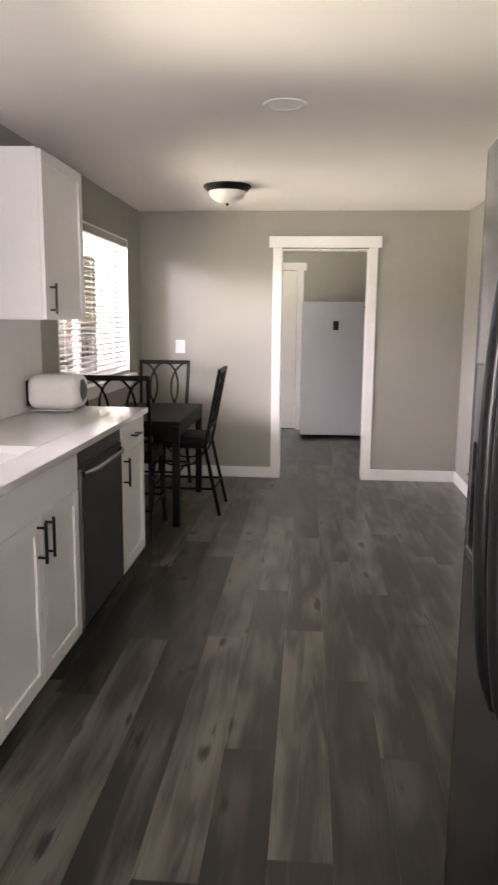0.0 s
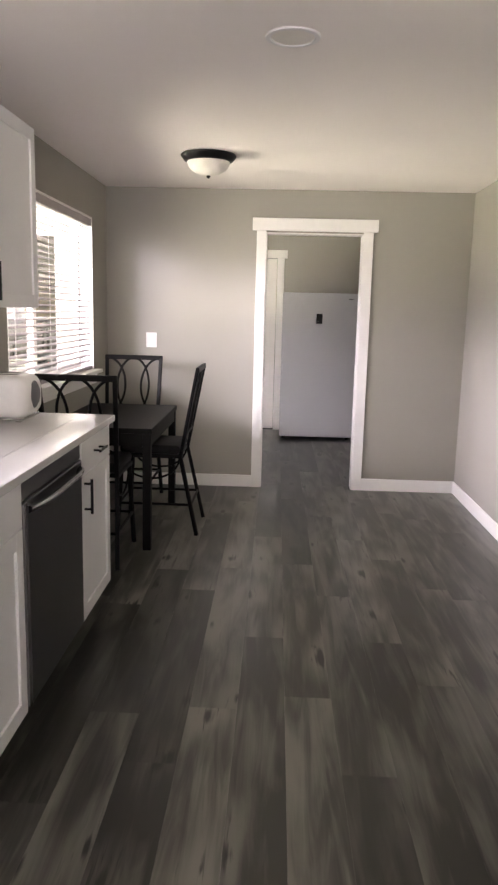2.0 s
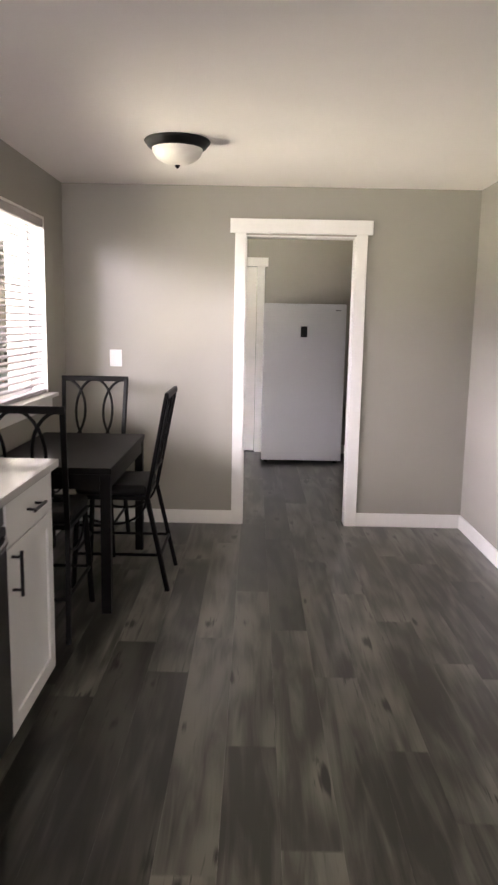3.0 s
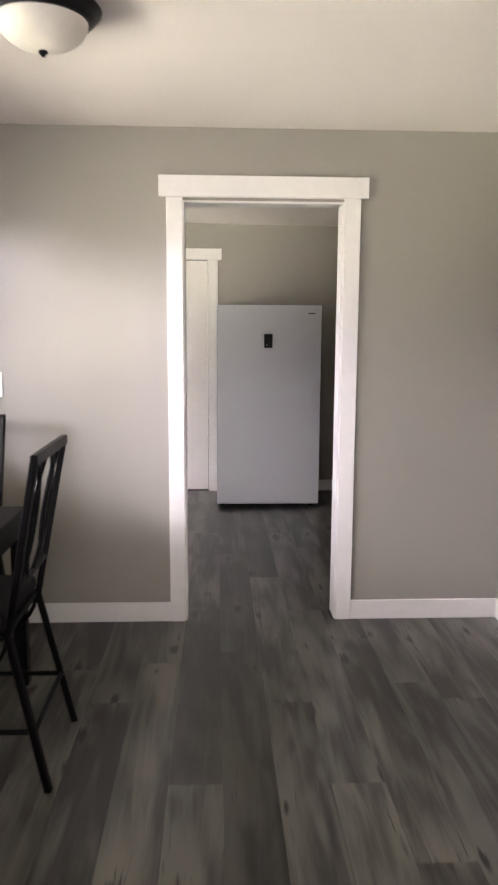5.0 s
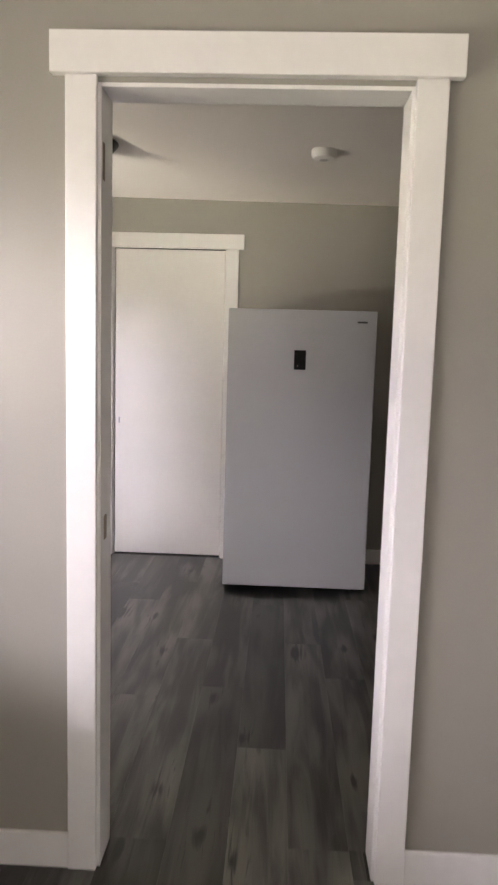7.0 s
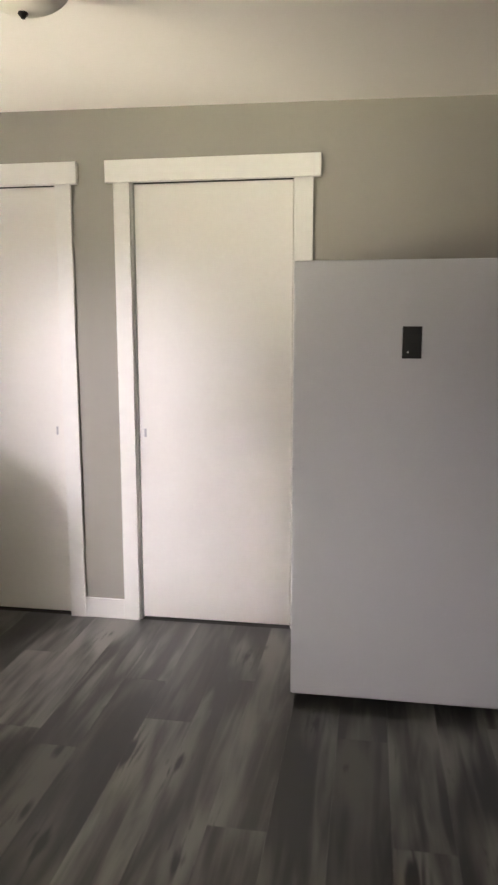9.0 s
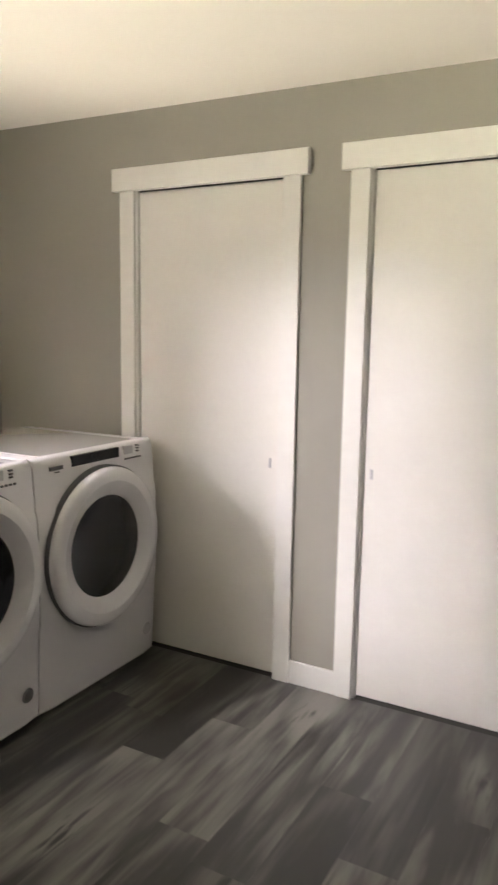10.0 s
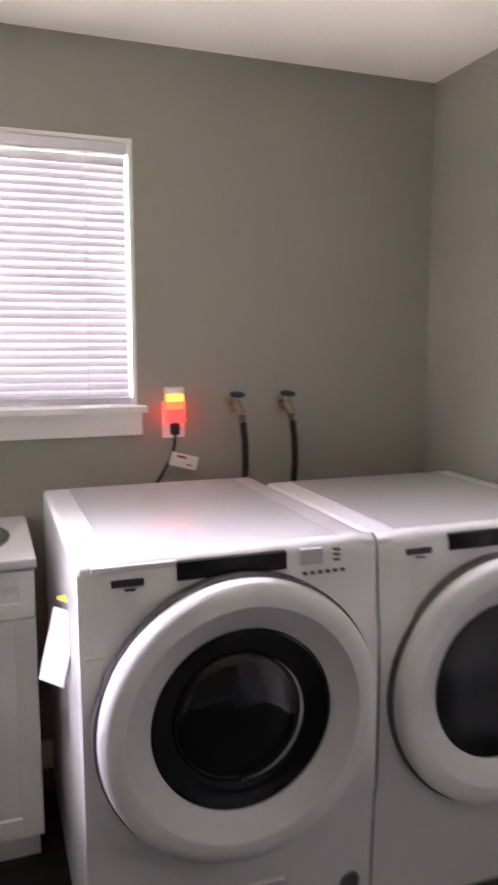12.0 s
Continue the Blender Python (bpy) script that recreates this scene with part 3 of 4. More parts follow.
def dishwasher():
    y0, y1 = DWY
    ob = thing("dishwasher", (-1.1, (y0 + y1) / 2, 0), "dark stainless dishwasher with a curved bar handle", "dishwasher")
    part("body", Shape().box(-1.38, -0.85, y0 + 0.004, y1 - 0.004, 0.11, 0.905), M_RUBBER, ob)
    s = Shape().box(-0.85, -0.822, y0 + 0.006, y1 - 0.006, 0.125, 0.835, 0.006)
    s.box(-0.85, -0.829, y0 + 0.006, y1 - 0.006, 0.837, 0.900, 0.004)
    part("door", s, M_STEEL, ob)
    part("trim", Shape().box(-0.842, -0.818, y0 + 0.006, y0 + 0.03, 0.13, 0.83, 0.003), M_BRIGHT, ob)
    ym, w = (y0 + y1) / 2, (y1 - y0) / 2 - 0.05
    pts = [(-0.822 + 0.04 * (1 - (2 * k / 12 - 1) ** 4), ym - w + 2 * w * k / 12, 0.80 + 0.012 * (1 - (2 * k / 12 - 1) ** 2)) for k in range(13)]
    part("handle", Shape().tube(pts, 0.020, 10, 0.55), M_BRIGHT, ob, True, "polished curved bar handle")
    part("toe_panel", Shape().box(-0.92, -0.90, y0 + 0.004, y1 - 0.004, 0.0, 0.11), M_RUBBER, ob)
    return ob


dishwasher()


def countertop():
    y0, y1, xf = 1.40, 4.447, -0.803
    sx0, sx1, sy0, sy1 = -1.30, -0.955, 2.42, 3.10
    ob = thing("countertop", (-1.1, 2.9, CTOP), "polished white quartz countertop with an undermount sink", "countertop")
    s = Shape()
    xb = XW + 0.002
    s.box(sx1, xf, y0, y1, CTOP, 0.944, 0.003)
    s.box(xb, sx0, y0, y1, CTOP, 0.944)
    s.box(sx0, sx1, y0, sy0, CTOP, 0.944).box(sx0, sx1, sy1, y1, CTOP, 0.944, 0.0)
    part("slab", s, M_QUARTZ, ob)
    s = Shape()
    zb, t = 0.72, 0.012
    s.box(sx0 - t, sx1 + t, sy0 - t, sy1 + t, zb - t, zb)
    s.box(sx0 - t, sx0, sy0 - t, sy1 + t, zb, CTOP - 0.0005).box(sx1, sx1 + t, sy0 - t, sy1 + t, zb, CTOP - 0.0005)
    s.box(sx0, sx1, sy0 - t, sy0, zb, CTOP - 0.0005).box(sx0, sx1, sy1, sy1 + t, zb, CTOP - 0.0005)
    part("sink_bowl", s, M_STONE, ob, label="grey composite sink bowl")
    part("drain", Shape().cyl(((sx0 + sx1) / 2, (sy0 + sy1) / 2, zb + 0.003), (0, 0, 1), 0.045, 0.006, 24), M_BRIGHT, ob, True)
    return ob


countertop()
structure("backsplash", Shape().box(XW + 0.0005, XW + 0.010, 3.42, 4.40, 0.945, 1.452, 0.002), M_SPLASH, "smooth pale grey backsplash panel above the counter", "backsplash")


def upper_cabinet():
    y0, y1, z0, z1, xf = 3.815, 4.44, 1.442, 2.238, -1.158
    ob = thing("upper_cabinet", (-1.29, (y0 + y1) / 2, z0), "white shaker wall cabinet with one door", "cabinet")
    part("body", Shape().box(XW + 0.001, xf - 0.02, y0, y1, z0, z1, 0.002), M_CAB, ob)
    part("crown", Shape().box(XW + 0.001, xf - 0.03, y0 + 0.01, y1 - 0.01, z1, z1 + 0.012, 0.002), M_CAB, ob)
    d = part("door", shaker(Shape(), xf - 0.02, y0 + 0.002, y1 - 0.002, z0 + 0.002, z1 - 0.002), M_CAB, ob)
    part("handle", pull(xf, (y0 + 0.06, 1.49), (y0 + 0.06, 1.60)), M_BLACK, d, True, "matt black bar handle")
    return ob


upper_cabinet()


def toaster():
    ob = thing("toaster", (-1.26, 4.20, 0.944), "rounded cream-white toaster with dark end panels", "toaster")
    x0, x1, y0, y1, z0 = -1.395, -1.115, 4.09, 4.36, 0.944
    s = Shape().box(x0, x1, y0, y1, z0 + 0.014, z0 + 0.205, 0.062, None, 6)
    part("body", s, M_PLASTIC, ob, True)
    part("base_band", Shape().box(x0 + 0.02, x1 - 0.02, y0 + 0.02, y1 - 0.02, z0 + 0.008, z0 + 0.022, 0.004), M_BRIGHT, ob)
    part("end_panel", Shape().lathe([(0, 0.012), (0.045, 0.010), (0.062, 0.0)], (x1 - 0.004, 4.225, z0 + 0.115), (1, 0, 0), 32, 1.1), M_INK, ob, True, "dark grey oval end panel")
    part("end_panel", Shape().box(x0 - 0.022, x0 + 0.01, y0 + 0.05, y1 - 0.05, z0 + 0.03, z0 + 0.17, 0.01), M_RUBBER, ob, False, "dark lever panel")
    s = Shape().box(x0 + 0.06, x1 - 0.06, 4.17, 4.195, z0 + 0.2035, z0 + 0.2065, 0.001).box(x0 + 0.06, x1 - 0.06, 4.255, 4.28, z0 + 0.2035, z0 + 0.2065, 0.001)
    part("slot", s, M_RUBBER, ob)
    for x in (x0 + 0.05, x1 - 0.05):
        for y in (y0 + 0.05, y1 - 0.05):
            part("foot", Shape().cyl((x, y, z0 + 0.007), (0, 0, 1), 0.014, 0.014, 14), M_BRIGHT, ob, True)
    return ob


toaster()

# ---------------------------------------------------------------- east side: refrigerator, range, narrow cabinet


def refrigerator():
    y0, y1, xf, xb, top = 1.04, 1.945, 0.468, 1.37, 1.80
    ym = 1.44
    ob = thing("refrigerator", (0.95, (y0 + y1) / 2, 0), "dark slate side-by-side refrigerator with a water dispenser", "refrigerator")
    part("body", Shape().box(xf + 0.09, xb, y0 + 0.004, y1 - 0.004, 0.03, top - 0.02, 0.006), M_SLATE, ob)
    part("hinge_cover", Shape().box(xf + 0.03, xf + 0.16, y1 - 0.09, y1 - 0.01, top - 0.02, top + 0.015, 0.008), M_RUBBER, ob)
    part("kick_grille", Shape().box(xf + 0.07, xf + 0.09, y0 + 0.02, y1 - 0.02, 0.0, 0.075), M_RUBBER, ob)

    def door(a, b):
        s = Shape()
        bm = s.bm
        n = 12
        ring = []
        for k in range(n + 1):
            t = k / n
            y = a + (b - a) * t
            edge = min(t, 1 - t) * (b - a)
            x = xf + 0.022 * (1 - min(1, edge / 0.03)) ** 2 + 0.010 * (2 * t - 1) ** 2
            ring.append((x, y))
        ring += [(xf + 0.085, b), (xf + 0.085, a)]
        lo, hi = [bm.verts.new((x, y, 0.085)) for x, y in ring], [bm.verts.new((x, y, top)) for x, y in ring]
        m = len(ring)
        for k in range(m):
            bm.faces.new((lo[k], lo[(k + 1) % m], hi[(k + 1) % m], hi[k]))
        bm.faces.new(lo)
        bm.faces.new(hi)
        return part("door", s, M_SLATE, ob, True)

    far, near = door(ym + 0.004, y1), door(y0, ym - 0.004)
    for d, y in ((far, ym + 0.05), (near, ym - 0.05)):
        pts = [(xf - 0.012 - 0.044 * (1 - (2 * k / 14 - 1) ** 2) ** 0.6, y, 0.80 + 0.84 * k / 14) for k in range(15)]
        part("handle", Shape().tube(pts, 0.017, 12), M_STEEL, d, True, "long bowed dark steel handle")
    y0d, y1d, z0d, z1d = 1.60, 1.835, 0.96, 1.37
    part("dispenser", Shape().box(xf - 0.003, xf + 0.03, y0d, y1d, z0d, z1d, 0.004), M_PANELGREY, far, label="grey dispenser surround")
    part("dispenser_recess", Shape().box(xf - 0.006, xf - 0.002, y0d + 0.02, y1d - 0.02, z0d + 0.03, z0d + 0.25, 0.001), M_BLACKGLASS, far)
    part("dispenser_tray", Shape().box(xf - 0.010, xf + 0.01, y0d + 0.01, y1d - 0.01, z0d + 0.012, z0d + 0.026, 0.003), M_BRIGHT, far)
    return ob


refrigerator()


def kitchen_range():
    y0, y1, xf, xb = 2.385, 3.142, 0.815, 1.46
    ob = thing("range", (1.13, (y0 + y1) / 2, 0), "dark stainless slide-in range with front knobs", "range")
    part("body", Shape().box(xf, xb, y0, y1, 0.06, 0.915, 0.003), M_STEEL, ob)
    part("cooktop", Shape().box(xf - 0.01, xb, y0 - 0.002, y1 + 0.002, 0.915, 0.935, 0.004), M_BLACKGLASS, ob)
    s = Shape()
    bm = s.bm
    prof = [(xf, 0.775), (xf - 0.045, 0.785), (xf - 0.055, 0.805), (xf - 0.01, 0.925), (xf + 0.03, 0.935), (xf + 0.03, 0.775)]
    lo, hi = [bm.verts.new((x, y0, z)) for x, z in prof], [bm.verts.new((x, y1, z)) for x, z in prof]
    m = len(prof)
    for k in range(m):
        bm.faces.new((lo[k], lo[(k + 1) % m], hi[(k + 1) % m], hi[k]))
    bm.faces.new(lo)
    bm.faces.new(hi)
    part("control_panel", s, M_STEEL, ob)
    n = Vector((-0.94, 0, 0.34))
    for yk in (y1 - 0.085, y1 - 0.165, y1 - 0.245, y0 + 0.165, y0 + 0.085):
        c = Vector((xf - 0.036, yk, 0.862)) + n * 0.018
        part("knob", Shape().cyl(c, n, 0.027, 0.040, 20, 0.023, 0.003), M_BRIGHT, ob, True, "bright metal burner knob")
    d = part("oven_door", Shape().box(xf - 0.038, xf - 0.002, y0 + 0.004, y1 - 0.004, 0.245, 0.765, 0.006), M_STEEL, ob)
    part("window", Shape().box(xf - 0.0405, xf - 0.037, y0 + 0.09, y1 - 0.09, 0.33, 0.645, 0.001), M_BLACKGLASS, d)
    f = Shape()
    a, b, c, e = y0 + 0.078, y1 - 0.078, 0.318, 0.657
    f.box(xf - 0.042, xf - 0.037, a, b, c, c + 0.012, 0.001).box(xf - 0.042, xf - 0.037, a, b, e - 0.012, e, 0.001)
    f.box(xf - 0.042, xf - 0.037, a, a + 0.012, c, e, 0.001).box(xf - 0.042, xf - 0.037, b - 0.012, b, c, e, 0.001)
    part("window_frame", f, M_BRIGHT, d)
    w = (y1 - y0) / 2 - 0.03
    pts = [(xf - 0.04 - 0.045 * (1 - (2 * k / 12 - 1) ** 4), (y0 + y1) / 2 - w + 2 * w * k / 12, 0.712) for k in range(13)]
    part("handle", Shape().tube(pts, 0.014, 10), M_BRIGHT, d, True, "curved stainless oven handle")
    part("drawer", Shape().box(xf - 0.034, xf - 0.002, y0 + 0.004, y1 - 0.004, 0.075, 0.235, 0.006), M_STEEL, ob)
    part("drawer_lip", Shape().box(xf - 0.05, xf - 0.03, y0 + 0.10, y1 - 0.10, 0.195, 0.21, 0.003), M_BRIGHT, ob)
    part("base", Shape().box(xf + 0.03, xb - 0.02, y0 + 0.01, y1 - 0.01, 0, 0.06), M_RUBBER, ob)
    for yc in (y0 + 0.2, y1 - 0.2):
        for xc in (xf + 0.16, xf + 0.45):
            g = Shape()
            for k in range(4):
                a = radians(45 + 90 * k)
                g.bar((xc + 0.02 * math.cos(a), yc + 0.02 * math.sin(a), 0.958), (xc + 0.13 * math.cos(a), yc + 0.13 * math.sin(a), 0.958), 0.012)
                g.box(xc + 0.12 * math.cos(a) - 0.006, xc + 0.12 * math.cos(a) + 0.006, yc + 0.12 * math.sin(a) - 0.006, yc + 0.12 * math.sin(a) + 0.006, 0.934, 0.958)
            part("burner_grate", g, M_BLACK, ob)
    return ob


kitchen_range()
base_cabinet(3.146, 3.335, "narrow white base cabinet beside the range", x_front=0.835, x_back=XE, out=-1, side="hi", level_pull=True)
part("countertop", Shape().box(0.793, XE - 0.001, 3.146, 3.348, CTOP, 0.944, 0.003), M_QUARTZ, label="short polished white quartz countertop beside the range", category="countertop")
base_cabinet(1.99, 2.381, "white base cabinet between refrigerator and range", x_front=0.835, x_back=XE, out=-1, side="hi")
part("countertop", Shape().box(0.793, XE - 0.001, 1.985, 2.381, CTOP, 0.944, 0.003), M_QUARTZ, label="polished white quartz countertop beside the refrigerator", category="countertop")

# ---------------------------------------------------------------- dining corner


def table():
    x0, x1, y0, y1, h = -1.395, -0.757, 5.215, 6.33, 0.752
    ob = thing("dining_table", ((x0 + x1) / 2, (y0 + y1) / 2, 0), "dark espresso rectangular dining table with square legs", "table")
    part("tabletop", Shape().box(x0, x1, y0, y1, h - 0.032, h, 0.004), M_DARKWOOD, ob)
    s, i = Shape(), 0.012
    s.box(x0 + i, x1 - i, y0 + i, y0 + i + 0.02, h - 0.11, h - 0.033).box(x0 + i, x1 - i, y1 - i - 0.02, y1 - i, h - 0.11, h - 0.033)
    s.box(x0 + i, x0 + i + 0.02, y0 + i, y1 - i, h - 0.11, h - 0.033).box(x1 - i - 0.02, x1 - i, y0 + i, y1 - i, h - 0.11, h - 0.033)
    part("apron", s, M_DARKWOOD, ob)
    for x in (x0 + 0.006, x1 - 0.056):
        for y in (y0 + 0.006, y1 - 0.056):
            part("leg", Shape().box(x, x + 0.05, y, y + 0.05, 0, h - 0.034, 0.003), M_DARKWOOD, ob)
    return ob


table()


def chair(at, turn, group="chairs round the table"):
    """A counter chair that faces +y, its origin under the seat."""
    ob = thing("dining_chair", (0, 0, 0), "black steel dining chair with crossed oval back and padded seat", "chair", group)
    w, hb, sh = 0.205, 1.09, 0.555
    yb = -0.20
    part("seat", Shape().box(-0.205, 0.205, -0.19, 0.20, sh - 0.025, sh + 0.032, 0.024, None, 4), M_SEAT, ob, True, "black padded vinyl seat")
    fr = Shape()
    fr.box(-0.205, 0.205, -0.19, 0.20, sh - 0.05, sh - 0.026, 0.004)
    part("seat_frame", fr, M_CHAIR, ob)
    for sx in (-1, 1):
        leg = Shape()
        leg.bar((sx * (w + 0.012), yb - 0.105, 0), (sx * (w - 0.012), yb + 0.01, sh - 0.03), 0.024)
        part("leg", leg, M_CHAIR, ob)
        leg = Shape()
        leg.bar((sx * (w + 0.005), 0.215, 0), (sx * (w - 0.02), 0.185, sh - 0.03), 0.024)
        part("leg", leg, M_CHAIR, ob)
    back = Shape()
    top = yb - 0.10
    for sx in (-1, 1):
        back.bar((sx * (w - 0.012), yb + 0.008, sh - 0.05), (sx * (w + 0.005), top, hb - 0.012), 0.026, 0.022)
    back.bar((-w - 0.018, top, hb - 0.014), (w + 0.018, top, hb - 0.014), 0.022, 0.034)
    zr = sh + 0.10
    yr = yb + (top - yb) * (zr - sh) / (hb - sh)
    back.bar((-w + 0.006, yr, zr), (w - 0.006, yr, zr), 0.018, 0.018)
    part("backrest", back, M_CHAIR, ob)
    ovals = Shape()
    slope = (top - yb) / (hb - sh)
    v = Vector((0, slope, 1)).normalized()
    zc, rz = (zr + hb) / 2 - 0.01, (hb - zr) / 2 - 0.004
    yc = yb + slope * (zc - sh)
    ovals.tube(arc((0, yc, zc), (1, 0, 0), v, 0.122, rz, 0, 345, 28), 0.0085, 8, closed=True)
    for sx in (-1, 1):
        ovals.tube(arc((sx * (w + 0.0), yc, zc), (-sx, 0, 0), v, 0.145, rz * 1.0, -86, 86, 20), 0.0085, 8)
    part("back_ovals", ovals, M_CHAIR, ob, True)
    ring = Shape()
    z = 0.20
    q = w - 0.002
    yr0 = yb - 0.065
    for a, b in (((-q, yr0), (q, yr0)), ((q, yr0), (q, 0.205)), ((q, 0.205), (-q, 0.205)), ((-q, 0.205), (-q, yr0))):
        ring.tube([(*a, z), (*b, z)], 0.009, 8)
    part("stretcher", ring, M_CHAIR, ob, True)
    for sx in (-1, 1):
        brace = Shape()
        brace.tube(arc((sx * (w - 0.02), 0.0, sh - 0.05), (0, 1, 0), (0, 0, -1), 0.185, 0.14, 0, 180, 12)[0:13], 0.007, 8)
        part("brace", brace, M_CHAIR, ob, True)
    ob.matrix_basis = pose(*at, 0, 0, turn)
    return ob


CH = chair((-1.105, 5.165, 0), 0)
copy_thing(CH, pose(-1.135, 6.335, 0, 0, 0, 180))
copy_thing(CH, pose(-0.825, 5.775, 0, 0, 0, 90))

# ---------------------------------------------------------------- lamps and wall fittings


def dome_lamp(x, y, r=0.172):
    ob = thing("ceiling_lamp", (x, y, CEIL - 0.135), "unlit dome ceiling lamp with a dark bronze rim", "ceiling lamp")
    part("rim", Shape().lathe([(0.0, 0), (r * 0.97, 0), (r, -0.007), (r * 0.985, -0.014), (r * 0.945, -0.019), (r * 0.90, -0.031), (r * 0.84, -0.040), (r * 0.78, -0.043), (0, -0.043)], (x, y, CEIL - 0.001), (0, 0, 1)), M_BLACK, ob, True, "dark bronze rim")
    prof = [(r * 0.765, 0.0)] + [(r * 0.765 * math.cos(radians(a)), -0.082 * math.sin(radians(a))) for a in range(8, 89, 8)] + [(0, -0.082)]
    part("shade", Shape().lathe(prof, (x, y, CEIL - 0.042), (0, 0, 1)), M_SHADE, ob, True, "frosted white glass bowl")
    part("finial", Shape().lathe([(0, 0), (0.012, 0), (0.014, -0.006), (0.008, -0.012), (0.005, -0.017), (0, -0.018)], (x, y, CEIL - 0.1225), (0, 0, 1), 20), M_BLACK, ob, True, "small dark finial")
    return ob


dome_lamp(-0.487, 5.70)
dome_lamp(-0.645, 8.68)
ob = thing("recessed_lamp", (-0.01, 3.72, CEIL - 0.006), "flat white recessed ceiling light, switched off", "ceiling lamp")
part("trim_ring", Shape().lathe([(0.075, 0.0), (0.078, -0.006), (0.094, -0.005), (0.097, 0.0)], (-0.01, 3.72, CEIL - 0.0005), (0, 0, 1)), M_PLASTIC, ob, True)
part("lens", Shape().lathe([(0, -0.004), (0.0745, -0.003)], (-0.01, 3.72, CEIL), (0, 0, 1)), M_SHADE, ob, True, "dull white diffuser")
ob = thing("smoke_alarm", (0.50, 8.74, CEIL - 0.05), "round white smoke alarm on the ceiling", "smoke alarm")
part("housing", Shape().lathe([(0, 0), (0.060, 0), (0.060, -0.030), (0.054, -0.046), (0.038, -0.053), (0, -0.053)], (0.50, 8.74, CEIL - 0.0005), (0, 0, 1)), M_PLASTIC, ob, True)
part("vent", Shape().lathe([(0.0, -0.054), (0.02, -0.0545), (0.022, -0.051)], (0.50, 8.74, CEIL - 0.0005), (0, 0, 1), 20), M_GREYPLASTIC, ob, True)


def switch(name, c, normal, label):
    """A rocker switch plate on a wall."""
    ob = thing(name, c, label, "switch")
    x, y, z = c
    w = 0.043

    def slab(hw, hh, t0, t1, dz=0.0):
        if abs(normal[1]) > 0.5:
            return Shape().box(x - hw, x + hw, *sorted((y + normal[1] * t0, y + normal[1] * t1)), z - hh + dz, z + hh + dz, 0.0015)
        return Shape().box(*sorted((x + normal[0] * t0, x + normal[0] * t1)), y - hw, y + hw, z - hh + dz, z + hh + dz, 0.0015)

    part("plate", slab(w, 0.060, 0.0005, 0.006), M_PLASTIC, ob)
    part("rocker", slab(0.017, 0.034, 0.006, 0.009), M_PLASTIC, ob)
    return ob


switch("light_switch", (-1.053, YN, 1.20), (0, -1), "white rocker light switch on the wall")
switch("light_switch", (XE, 4.94, 1.204), (-1, 0), "white rocker light switch on the wall")

# ---------------------------------------------------------------- laundry


def freezer():
    x0, x1, yf, yb, top = 0.023, 0.866, 9.322, 9.985, 1.665
    ob = thing("upright_freezer", ((x0 + x1) / 2, (yf + yb) / 2, 0), "white upright freezer with a small display", "freezer")
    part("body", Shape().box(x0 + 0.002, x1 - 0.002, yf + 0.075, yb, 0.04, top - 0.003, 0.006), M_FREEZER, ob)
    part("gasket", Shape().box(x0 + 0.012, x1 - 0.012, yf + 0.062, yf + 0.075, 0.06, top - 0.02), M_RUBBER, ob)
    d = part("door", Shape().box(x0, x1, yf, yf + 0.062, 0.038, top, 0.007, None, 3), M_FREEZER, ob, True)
    part("display", Shape().box(0.404, 0.471, yf - 0.003, yf + 0.001, 1.326, 1.437, 0.001), M_RUBBER, d, label="small black display panel")
    part("indicator", Shape().cyl((0.425, yf - 0.0035, 1.348), (0, 1, 0), 0.003, 0.002, 10), M_PLASTIC, d)
    part("badge", Shape().box(0.757, 0.812, yf - 0.0015, yf + 0.0005, 1.597, 1.607, 0.0004), M_INK, d)
    s = Shape()
    for x in (x0 + 0.05, x1 - 0.05):
        for y in (yf + 0.12, yb - 0.06):
            s.cyl((x, y, 0.02), (0, 0, 1), 0.022, 0.04, 14)
    part("foot", s, M_RUBBER, ob)
    return ob


freezer()


